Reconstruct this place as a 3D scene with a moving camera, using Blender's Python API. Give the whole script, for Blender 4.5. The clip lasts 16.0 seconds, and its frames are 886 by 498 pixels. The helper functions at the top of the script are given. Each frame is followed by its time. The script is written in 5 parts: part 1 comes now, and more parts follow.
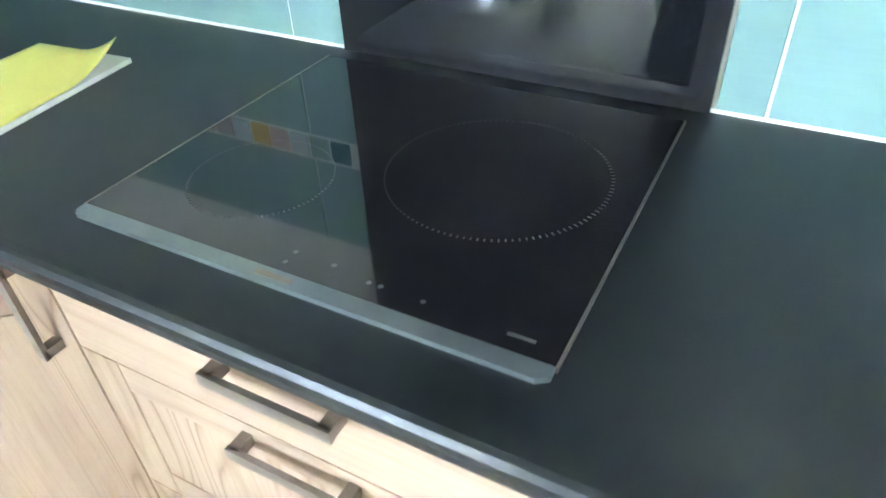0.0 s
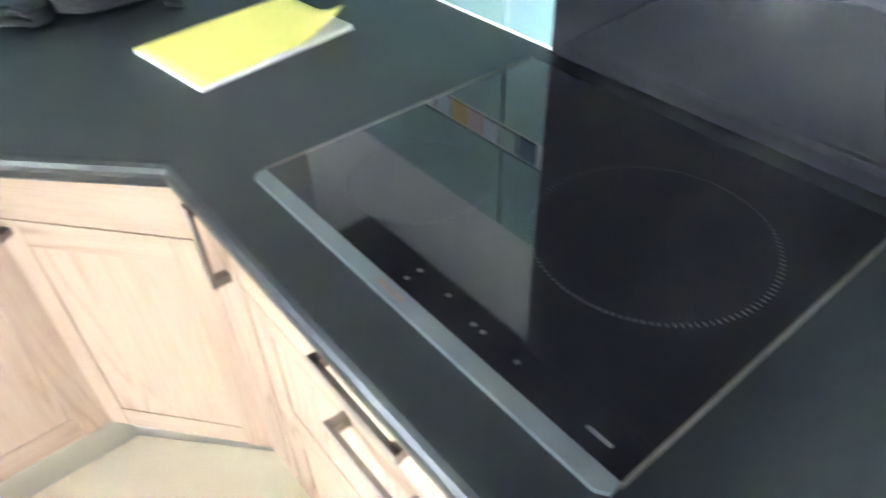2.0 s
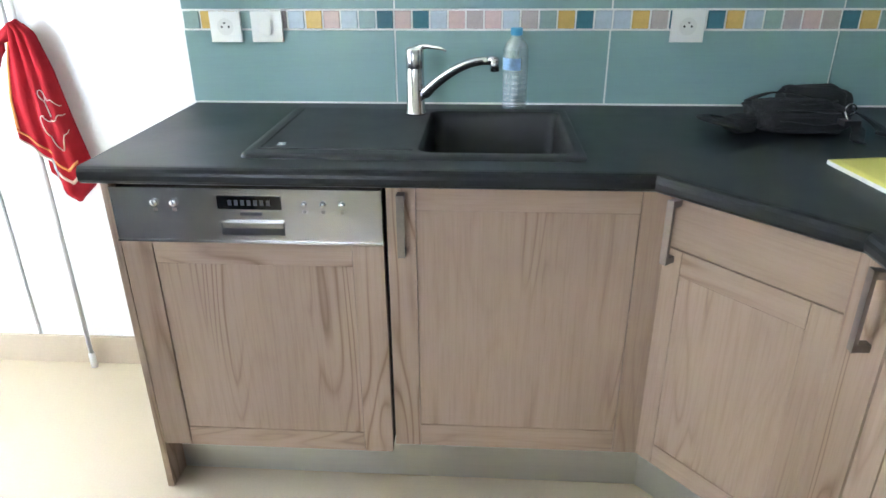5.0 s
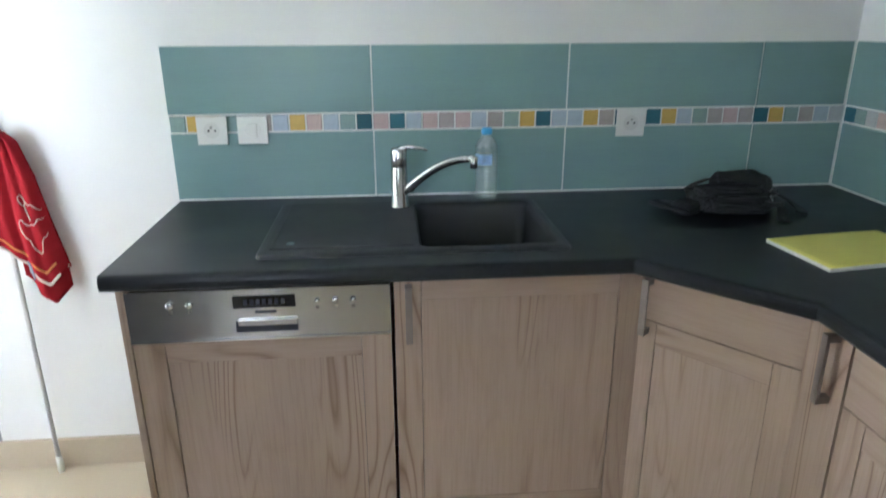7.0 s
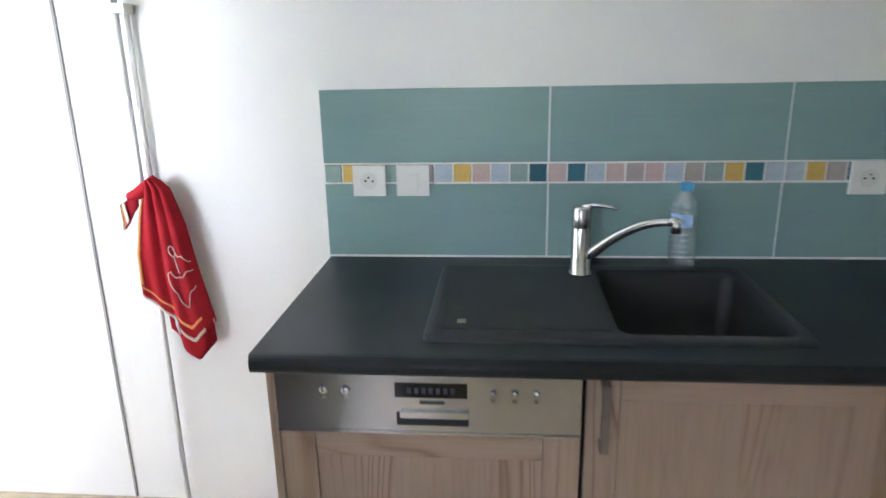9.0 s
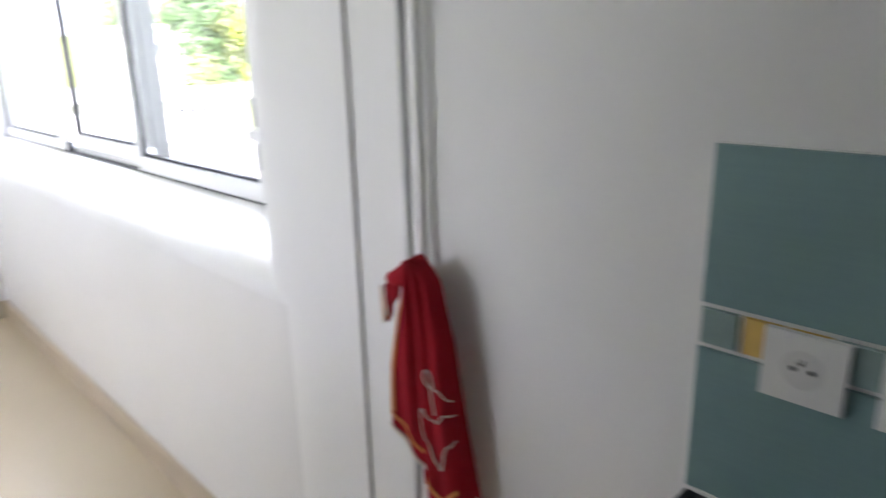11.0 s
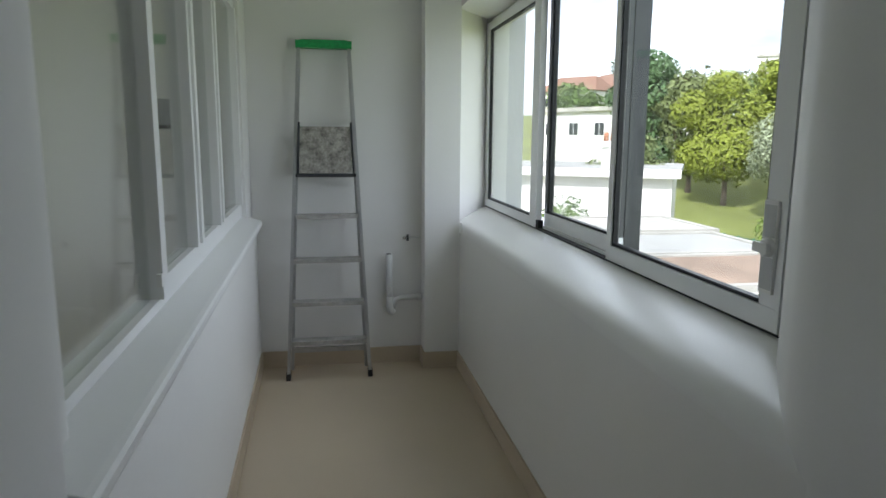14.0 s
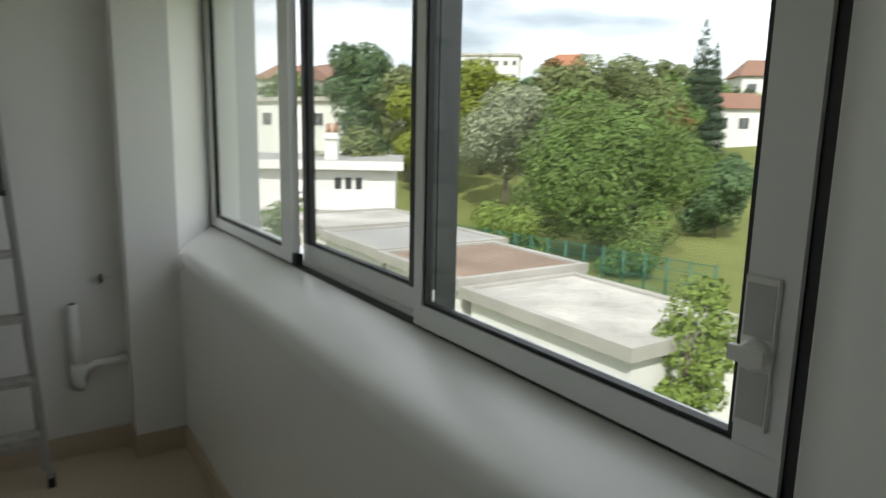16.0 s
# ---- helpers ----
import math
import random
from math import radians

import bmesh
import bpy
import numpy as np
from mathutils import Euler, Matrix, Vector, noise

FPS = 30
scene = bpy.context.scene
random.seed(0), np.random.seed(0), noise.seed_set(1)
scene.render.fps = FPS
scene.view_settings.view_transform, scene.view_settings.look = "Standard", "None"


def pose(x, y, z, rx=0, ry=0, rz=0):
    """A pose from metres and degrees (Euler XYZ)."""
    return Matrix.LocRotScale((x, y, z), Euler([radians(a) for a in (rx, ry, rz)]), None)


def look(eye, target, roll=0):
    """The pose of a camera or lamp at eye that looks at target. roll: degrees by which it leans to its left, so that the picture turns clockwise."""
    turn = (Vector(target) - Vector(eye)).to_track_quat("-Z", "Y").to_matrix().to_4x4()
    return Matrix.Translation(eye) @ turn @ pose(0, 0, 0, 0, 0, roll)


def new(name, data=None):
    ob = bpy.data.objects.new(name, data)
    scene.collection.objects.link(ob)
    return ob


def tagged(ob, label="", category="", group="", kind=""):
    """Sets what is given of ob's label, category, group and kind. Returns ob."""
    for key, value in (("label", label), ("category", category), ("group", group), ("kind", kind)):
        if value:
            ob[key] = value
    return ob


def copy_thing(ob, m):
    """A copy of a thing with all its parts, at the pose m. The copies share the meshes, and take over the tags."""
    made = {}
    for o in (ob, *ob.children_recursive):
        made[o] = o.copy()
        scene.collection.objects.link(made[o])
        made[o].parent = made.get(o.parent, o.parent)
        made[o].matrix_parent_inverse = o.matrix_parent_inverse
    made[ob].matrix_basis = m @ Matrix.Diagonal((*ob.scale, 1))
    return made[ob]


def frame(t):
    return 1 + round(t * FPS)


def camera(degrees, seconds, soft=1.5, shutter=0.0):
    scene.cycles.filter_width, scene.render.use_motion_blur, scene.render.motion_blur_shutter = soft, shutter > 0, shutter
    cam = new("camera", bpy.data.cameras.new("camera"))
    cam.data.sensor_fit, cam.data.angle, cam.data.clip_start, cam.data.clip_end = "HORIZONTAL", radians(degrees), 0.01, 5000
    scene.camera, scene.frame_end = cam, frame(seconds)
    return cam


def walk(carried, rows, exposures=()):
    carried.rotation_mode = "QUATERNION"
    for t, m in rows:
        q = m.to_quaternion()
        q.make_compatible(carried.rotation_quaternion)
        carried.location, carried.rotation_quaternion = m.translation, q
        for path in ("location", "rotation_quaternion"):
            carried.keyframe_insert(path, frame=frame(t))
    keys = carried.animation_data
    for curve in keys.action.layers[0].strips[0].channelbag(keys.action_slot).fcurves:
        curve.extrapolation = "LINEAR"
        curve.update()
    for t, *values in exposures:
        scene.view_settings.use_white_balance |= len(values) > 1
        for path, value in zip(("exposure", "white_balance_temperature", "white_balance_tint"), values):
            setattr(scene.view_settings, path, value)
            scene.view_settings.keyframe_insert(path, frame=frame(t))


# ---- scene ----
cam = camera(67.0, 16.0, shutter=0.4)
PATH = [
    (0, (-0.89, -1.678, 1.323), (0.486, -0.898, 0.099), -2.6),
    (0.5, (-0.781, -1.679, 1.347), (0.461, -0.848, 0.017), -1.3),
    (1, (-0.733, -1.691, 1.364), (0.416, -0.784, 0.001), -1.3),
    (1.5, (-0.736, -1.701, 1.377), (0.345, -0.775, -0.029), -0.5),
    (2, (-0.793, -1.7, 1.383), (0.14, -0.513, 0.071), -2.0),
    (2.5, (-0.888, -1.692, 1.387), (-0.206, -0.114, 0.364), -3.3),
    (3, (-0.987, -1.756, 1.414), (-0.523, -0.03, 0.515), -3.9),
    (3.5, (-1.058, -1.805, 1.389), (-0.663, -0.046, 0.523), -2.4),
    (4, (-1.104, -1.875, 1.371), (-1.247, -0.04, 0.59), -0.8),
    (4.2, (-1.118, -1.889, 1.355), (-1.304, -0.06, 0.568), 0.4),
    (6.3, (-1.434, -1.909, 1.299), (-1.304, -0.108, 0.439), 0.3),
    (6.5, (-1.454, -1.939, 1.347), (-1.297, -0.139, 0.489), 0.8),
    (7, (-1.426, -2.008, 1.424), (-1.272, -0.124, 0.771), -0.3),
    (7.5, (-1.402, -2.036, 1.437), (-1.188, -0.127, 0.881), -0.3),
    (8, (-1.408, -2.031, 1.45), (-1.127, -0.133, 0.887), 0.2),
    (8.2, (-1.456, -2.002, 1.446), (-1.287, -0.091, 0.879), 0.2),
    (10.5, (-1.656, -0.915, 1.436), (-2.481, 0.825, 0.898), -3.2),
    (10.8, (-1.698, -0.777, 1.451), (-2.873, 0.741, 0.889), -1.7),
    (11, (-1.732, -0.746, 1.454), (-3.11, 0.591, 0.892), -1.3),
    (11.2, (-1.762, -0.734, 1.45), (-3.32, 0.388, 0.889), -2.0),
    (11.5, (-1.804, -0.773, 1.44), (-3.493, 0.144, 0.886), -3.0),
    (12, (-1.844, -0.809, 1.457), (-3.685, -0.223, 0.938), -3.4),
    (12.5, (-1.835, -0.792, 1.484), (-3.723, -0.353, 0.994), -1.9),
    (13, (-1.829, -0.788, 1.503), (-3.755, -0.468, 1.072), -0.9),
    (13.5, (-1.848, -0.787, 1.509), (-3.796, -0.504, 1.16), 0.2),
    (14, (-2.05, -0.816, 1.501), (-3.994, -0.486, 1.169), 0.4),
    (14.5, (-2.29, -0.812, 1.493), (-4.211, -0.379, 1.146), -0.9),
    (15, (-2.579, -0.645, 1.493), (-4.426, 0.005, 1.087), -0.0),
    (15.5, (-2.807, -0.592, 1.504), (-4.600, 0.191, 1.089), 1.5),
    (16, (-2.987, -0.655, 1.550), (-4.632, 0.426, 1.200), 1.2),
]

# ---- exposure, world and sun ----
EXPOSURES = [(0.0, 6.45, 5400, 10), (1.0, 6.85, 5550, 14), (2.0, 6.85, 5650, 17), (3.0, 6.3, 5850, 18), (3.5, 6.05, 5850, 18), (4.2, 5.75, 5650, 17), (6.5, 4.6, 5550, 16), (8.2, 4.65, 5600, 20),
             (10.5, 3.62, 5950, 24), (11.0, 3.0, 5950, 24), (11.5, 2.02, 5800, 21), (12.0, 1.85, 5800, 18), (13.0, 1.22, 5750, 15), (13.5, 0.9, 5850, 14), (14.5, 0.2, 6100, 11),
             (15.3, -0.06, 6350, 11), (16.0, -0.12, 6450, 10)]
walk(cam, [(t, look(eye, target, roll)) for t, eye, target, roll in PATH], EXPOSURES)

sun_from = Vector((0.60, -0.52, 0.72)).normalized()
world = bpy.data.worlds.new("world")
scene.world = world
world.use_nodes = True
wn = world.node_tree
sky = wn.nodes.new("ShaderNodeTexSky")
sky.sky_type, sky.sun_disc = "NISHITA", False
sky.sun_elevation = math.asin(sun_from.z)
sky.sun_rotation = math.atan2(sun_from.x, sun_from.y)
sky.air_density, sky.dust_density = 1.0, 1.6
cloud_co = wn.nodes.new("ShaderNodeTexCoord")
cloud_map = wn.nodes.new("ShaderNodeMapping")
cloud_map.inputs["Scale"].default_value = (2.2, 2.2, 9.0)
cloud_noise = wn.nodes.new("ShaderNodeTexNoise")
cloud_noise.inputs["Scale"].default_value, cloud_noise.inputs["Detail"].default_value = 1.3, 7
cloud_ramp = wn.nodes.new("ShaderNodeValToRGB")
cloud_ramp.color_ramp.elements[0].position, cloud_ramp.color_ramp.elements[1].position = 0.28, 0.54
cloud_mix = wn.nodes.new("ShaderNodeMix")
cloud_mix.data_type = "RGBA"
cloud_mix.inputs["B"].default_value = (15, 15.2, 15.8, 1)
back = wn.nodes["Background"]
back.inputs["Strength"].default_value = 0.11
for a, b in ((cloud_co.outputs["Generated"], cloud_map.inputs["Vector"]), (cloud_map.outputs["Vector"], cloud_noise.inputs["Vector"]),
             (cloud_noise.outputs["Fac"], cloud_ramp.inputs["Fac"]), (cloud_ramp.outputs["Color"], cloud_mix.inputs["Factor"]),
             (sky.outputs["Color"], cloud_mix.inputs["A"]), (cloud_mix.outputs["Result"], back.inputs["Color"])):
    wn.links.new(a, b)

sun = new("sun", bpy.data.lights.new("sun", "SUN"))
sun.data.energy, sun.data.angle, sun.data.color = 5.0, radians(0.5), (1.0, 0.95, 0.87)
sun.matrix_world = look(sun_from * 30, (0, 0, 0))


def area_lamp(name, place, target, wide, high, power, tint=(0.93, 0.97, 1.0)):
    lamp = new(name, bpy.data.lights.new(name, "AREA"))
    lamp.data.shape, lamp.data.size, lamp.data.size_y = "RECTANGLE", wide, high
    lamp.data.energy, lamp.data.color = power, tint
    lamp.matrix_world = look(place, target)
    return lamp


# sky light in the gallery's window opening; fill lamps in two added, unseen south openings
area_lamp("gallery_window_light", (-4.75, 0.43, 1.66), (-4.55, -3, 1.3), 2.2, 1.15, 5, (0.88, 0.95, 1.0))
area_lamp("kitchen_fill_light", (-2.57, -4.02, 1.55), (-2.4, 0, 1.0), 0.3, 1.2, 0.35, (0.92, 0.96, 1.0))
area_lamp("side_room_fill_light", (-5.3, -4.02, 1.5), (-4.4, 0, 1.2), 1.3, 1.3, 3.5, (0.94, 0.97, 1.0))


# ---- materials ----
def nodes_of(name):
    m = bpy.data.materials.new(name)
    m.use_nodes = True
    t = m.node_tree
    return m, t, t.nodes["Principled BSDF"]


def noise_fac(t, scale, detail=4, stretch=(1, 1, 1), kind="Object", rough=0.55, distort=0.0):
    co, mp, nz = t.nodes.new("ShaderNodeTexCoord"), t.nodes.new("ShaderNodeMapping"), t.nodes.new("ShaderNodeTexNoise")
    mp.inputs["Scale"].default_value = stretch
    nz.inputs["Scale"].default_value, nz.inputs["Detail"].default_value = scale, detail
    nz.inputs["Roughness"].default_value, nz.inputs["Distortion"].default_value = rough, distort
    t.links.new(co.outputs[kind], mp.inputs["Vector"])
    t.links.new(mp.outputs["Vector"], nz.inputs["Vector"])
    return nz.outputs["Fac"]


def ramp(t, fac, stops):
    r = t.nodes.new("ShaderNodeValToRGB")
    while len(r.color_ramp.elements) < len(stops):
        r.color_ramp.elements.new(0.5)
    for e, (p, c) in zip(r.color_ramp.elements, stops):
        e.position, e.color = p, (*c, 1)
    t.links.new(fac, r.inputs["Fac"])
    return r.outputs["Color"]


def mixed(t, a, b, fac, mode="MIX"):
    m = t.nodes.new("ShaderNodeMix")
    m.data_type, m.blend_type = "RGBA", mode
    for s, k in ((a, "A"), (b, "B")):
        if isinstance(s, tuple):
            m.inputs[k].default_value = (*s, 1)
        else:
            t.links.new(s, m.inputs[k])
    if isinstance(fac, float):
        m.inputs["Factor"].default_value = fac
    else:
        t.links.new(fac, m.inputs["Factor"])
    return m.outputs["Result"]


def bumped(t, p, fac, strength, distance=0.002):
    b = t.nodes.new("ShaderNodeBump")
    b.inputs["Strength"].default_value, b.inputs["Distance"].default_value = strength, distance
    t.links.new(fac, b.inputs["Height"])
    t.links.new(b.outputs["Normal"], p.inputs["Normal"])


def shade(c, k):
    return tuple(min(1.0, v * k) for v in c)


def surface(name, colour, rough=0.5, metal=0.0, vary=0.12, coarse=3.0, fine=60.0, bump=0.08, stretch=(1, 1, 1), specular=0.5, random_k=0.0, coat=0.0):
    """Paint, stone, plastic or metal: two scales of tone, uneven gloss and a fine relief."""
    m, t, p = nodes_of(name)
    big, small = noise_fac(t, coarse, 4, stretch), noise_fac(t, fine, 5, stretch)
    c = ramp(t, big, [(0.3, shade(colour, 1 - vary)), (0.7, shade(colour, 1 + vary))])
    c = mixed(t, c, ramp(t, small, [(0.3, shade(colour, 1 - vary)), (0.7, shade(colour, 1 + vary))]), 0.4)
    if random_k:
        info, mul = t.nodes.new("ShaderNodeObjectInfo"), t.nodes.new("ShaderNodeMapRange")
        mul.inputs["To Min"].default_value, mul.inputs["To Max"].default_value = 1 - random_k, 1 + random_k
        t.links.new(info.outputs["Random"], mul.inputs["Value"])
        hs = t.nodes.new("ShaderNodeHueSaturation")
        t.links.new(mul.outputs["Result"], hs.inputs["Value"])
        t.links.new(c, hs.inputs["Color"])
        c = hs.outputs["Color"]
    t.links.new(c, p.inputs["Base Color"])
    r = ramp(t, big, [(0.3, (max(0.02, rough - 0.04 * min(1.0, vary * 10)),) * 3), (0.7, (min(1, rough + 0.04 * min(1.0, vary * 10)),) * 3)])
    t.links.new(r, p.inputs["Roughness"])
    p.inputs["Metallic"].default_value = metal
    p.inputs["Specular IOR Level"].default_value = specular
    p.inputs["Coat Weight"].default_value = coat
    if bump:
        bumped(t, p, small, bump)
    return m


def oak(name, along):
    """Pale limed oak: fine pores along the grain, cathedral arches here and there, a few darker streaks; every board cut from another place."""
    m, t, p = nodes_of(name)
    co, info, off = (t.nodes.new("ShaderNode" + k) for k in ("TexCoord", "ObjectInfo", "VectorMath"))
    far = t.nodes.new("ShaderNodeMath")
    far.operation, far.inputs[1].default_value = "MULTIPLY", 37.0
    t.links.new(info.outputs["Random"], far.inputs[0])
    t.links.new(co.outputs["Object"], off.inputs[0])
    t.links.new(far.outputs[0], off.inputs[1])

    def grainy(scale, detail, k, rough=0.55, distort=0.0):
        mp, nz = t.nodes.new("ShaderNodeMapping"), t.nodes.new("ShaderNodeTexNoise")
        mp.inputs["Scale"].default_value = (1, 1, k) if along == "z" else (k, 1, 1)
        nz.inputs["Scale"].default_value, nz.inputs["Detail"].default_value = scale, detail
        nz.inputs["Roughness"].default_value, nz.inputs["Distortion"].default_value = rough, distort
        t.links.new(off.outputs[0], mp.inputs["Vector"])
        t.links.new(mp.outputs["Vector"], nz.inputs["Vector"])
        return nz.outputs["Fac"]

    pores, figure, zone, blotch = grainy(170, 5, 0.035, 0.7), grainy(7.5, 2, 0.11, 0.4, 0.5), grainy(4.5, 1, 0.22), grainy(2.4, 3, 0.5)
    ringy = t.nodes.new("ShaderNodeMath")
    ringy.operation, ringy.inputs[1].default_value = "PINGPONG", 0.035
    t.links.new(figure, ringy.inputs[0])
    base = ramp(t, blotch, [(0.3, (0.342, 0.248, 0.182)), (0.7, (0.408, 0.302, 0.226))])
    lines = ramp(t, ringy.outputs["Value"], [(0.0, (0.54, 0.47, 0.41)), (0.009, (0.86, 0.82, 0.78)), (0.02, (1.0, 1.0, 1.0))])
    arches = mixed(t, base, lines, 0.85, "MULTIPLY")
    c = mixed(t, base, arches, ramp(t, zone, [(0.47, (0.12, 0.12, 0.12)), (0.58, (1, 1, 1))]))
    c = mixed(t, c, ramp(t, pores, [(0.30, (0.80, 0.76, 0.72)), (0.55, (1.0, 1.0, 1.0))]), 0.6, "MULTIPLY")
    t.links.new(c, p.inputs["Base Color"])
    p.inputs["Roughness"].default_value = 0.5
    p.inputs["Specular IOR Level"].default_value = 0.35
    bumped(t, p, pores, 0.15, 0.001)
    return m


def thin_glass(name, tint=(0.96, 0.98, 0.97), ior=1.5):
    """A flat pane: clear, with a mirror's gloss that grows towards grazing views."""
    m, t, p = nodes_of(name)
    t.nodes.remove(p)
    clear, gloss, lw, pw, mr, mx = (t.nodes.new("ShaderNode" + k) for k in ("BsdfTransparent", "BsdfGlossy", "LayerWeight", "Math", "MapRange", "MixShader"))
    clear.inputs["Color"].default_value, gloss.inputs["Roughness"].default_value = (*tint, 1), 0.05
    lw.inputs["Blend"].default_value = 0.5
    pw.operation, pw.inputs[1].default_value = "POWER", 5.0
    mr.inputs["To Min"].default_value, mr.inputs["To Max"].default_value = ((ior - 1) / (ior + 1)) ** 2, 1.0
    for a, b in ((lw.outputs["Facing"], pw.inputs[0]), (pw.outputs[0], mr.inputs["Value"]), (mr.outputs["Result"], mx.inputs["Fac"]), (clear.outputs[0], mx.inputs[1]),
                 (gloss.outputs[0], mx.inputs[2]), (mx.outputs[0], t.nodes["Material Output"].inputs["Surface"])):
        t.links.new(a, b)
    return m


M = {
    "wall": surface("white_wall_paint", (0.80, 0.79, 0.77), 0.62, vary=0.025, coarse=1.4, fine=140, bump=0.12, specular=0.3),
    "ceiling": surface("ceiling_paint", (0.82, 0.82, 0.80), 0.8, vary=0.02, bump=0.08),
    "satin": surface("white_satin_paint", (0.80, 0.80, 0.79), 0.32, vary=0.02, coarse=2, fine=160, bump=0.02),
    "floor": surface("beige_vinyl", (0.56, 0.47, 0.35), 0.25, vary=0.06, coarse=1.1, fine=160, bump=0.04, specular=0.5),
    "plinth_floor": surface("beige_skirting", (0.53, 0.44, 0.325), 0.5, vary=0.06, coarse=4, fine=90),
    "oak_v": oak("limed_oak_upright", "z"),
    "oak_h": oak("limed_oak_level", "x"),
    # near black for open joints, and for the shade under the wall cabinet
    "gap": surface("dark_joint_and_shade", (0.03, 0.025, 0.02), 0.8, vary=0.1),
    "counter": surface("anthracite_laminate", (0.009, 0.0115, 0.0128), 0.38, vary=0.3, coarse=5, fine=320, bump=0.10, specular=0.42),
    "steel": surface("brushed_steel", (0.55, 0.54, 0.53), 0.23, 1.0, vary=0.09, coarse=6, fine=200, stretch=(0.06, 1, 1), bump=0.05),
    "plinth": surface("aluminium_plinth", (0.55, 0.54, 0.50), 0.34, 0.9, vary=0.05, coarse=6, fine=120, stretch=(0.05, 1, 1), bump=0.05),
    "pewter": surface("pewter_handle", (0.25, 0.218, 0.19), 0.40, 0.75, vary=0.12, coarse=25, fine=200),
    "chrome": surface("satin_chrome", (0.62, 0.62, 0.62), 0.2, 1.0, vary=0.04, bump=0.0),
    "teal": surface("sage_green_tile", (0.215, 0.335, 0.332), 0.33, vary=0.06, coarse=5, fine=60, stretch=(0.12, 0.12, 2.6), bump=0.015, random_k=0.05),
    "grout": surface("white_grout", (0.78, 0.78, 0.75), 0.8, vary=0.05, fine=220, bump=0.2),
    "black_glass": surface("black_glass", (0.006, 0.006, 0.007), 0.03, vary=0.1, bump=0.0, specular=0.5),
    "black_enamel": surface("black_enamel", (0.012, 0.012, 0.014), 0.22, vary=0.1, bump=0.0),
    "black_panel": surface("black_enamel_panel", (0.008, 0.009, 0.011), 0.05, vary=0.1, bump=0.0, specular=0.5),
    "alu": surface("brushed_aluminium_trim", (0.20, 0.225, 0.24), 0.36, 0.75, vary=0.05, fine=160),
    "white_plastic": surface("white_plastic", (0.80, 0.79, 0.76), 0.3, vary=0.02, coarse=8, bump=0.02),
    "black_plastic": surface("black_plastic", (0.018, 0.018, 0.02), 0.42, vary=0.15),
    "rubber": surface("black_rubber", (0.014, 0.014, 0.015), 0.55, vary=0.15),
    "anthracite": surface("anthracite_aluminium", (0.05, 0.052, 0.056), 0.4, 0.2, vary=0.12),
    "fridge": surface("black_appliance_paint", (0.010, 0.010, 0.010), 0.5, vary=0.15, bump=0.03),
    "glass": thin_glass("clear_window_glass"),
    "sill_paint": surface("white_sill_paint", (0.80, 0.79, 0.77), 0.26, vary=0.02, coarse=1.4, fine=140, bump=0.03, specular=0.45),
    "joint_grey": surface("grey_joint", (0.30, 0.29, 0.28), 0.7, vary=0.08),
}


# ---- builders ----
def add_box(bm, x0, x1, y0, y1, z0, z1, m=None):
    """A box joined into bm; returns its vertices."""
    vs = [bm.verts.new((x, y, z)) for z in (z0, z1) for y in (y0, y1) for x in (x0, x1)]
    for f in ((0, 2, 3, 1), (4, 5, 7, 6), (0, 1, 5, 4), (2, 6, 7, 3), (0, 4, 6, 2), (1, 3, 7, 5)):
        bm.faces.new([vs[k] for k in f])
    if m is not None:
        bmesh.ops.transform(bm, matrix=m, verts=vs)
    return vs


def add_prism(bm, outline, z0, z1):
    """An upright prism over a plan outline that runs anticlockwise."""
    low, high = [bm.verts.new((x, y, z0)) for x, y in outline], [bm.verts.new((x, y, z1)) for x, y in outline]
    bm.faces.new(low[::-1]), bm.faces.new(high)
    for k in range(len(outline)):
        j = (k + 1) % len(outline)
        bm.faces.new((low[k], low[j], high[j], high[k]))


def add_tube(bm, points, radius, sides=12, cap=True):
    """A round tube along points; radius may be a list, one for each point."""
    pts = [Vector(p) for p in points]
    radii = radius if isinstance(radius, (list, tuple)) else [radius] * len(pts)
    rings, side = [], None
    for k, p in enumerate(pts):
        d = (pts[min(k + 1, len(pts) - 1)] - pts[max(k - 1, 0)]).normalized()
        side = (d.orthogonal() if side is None else side - d * side.dot(d)).normalized()
        up = d.cross(side)
        rings.append([bm.verts.new(p + radii[k] * (math.cos(a) * side + math.sin(a) * up)) for a in (2 * math.pi * n / sides for n in range(sides))])
    for r, s in zip(rings, rings[1:]):
        for n in range(sides):
            bm.faces.new((r[n], r[(n + 1) % sides], s[(n + 1) % sides], s[n]))
    if cap:
        bm.faces.new(rings[0][::-1]), bm.faces.new(rings[-1])


def add_lathe(bm, profile, centre, sides=24):
    """A turned body: (radius, height) pairs about an upright axis."""
    rings = [[bm.verts.new((centre[0] + max(r, 0.0003) * math.cos(2 * math.pi * n / sides), centre[1] + max(r, 0.0003) * math.sin(2 * math.pi * n / sides), centre[2] + z))
              for n in range(sides)] for r, z in profile]
    for r, q in zip(rings, rings[1:]):
        for n in range(sides):
            bm.faces.new((r[n], r[(n + 1) % sides], q[(n + 1) % sides], q[n]))
    bm.faces.new(rings[0][::-1]), bm.faces.new(rings[-1])


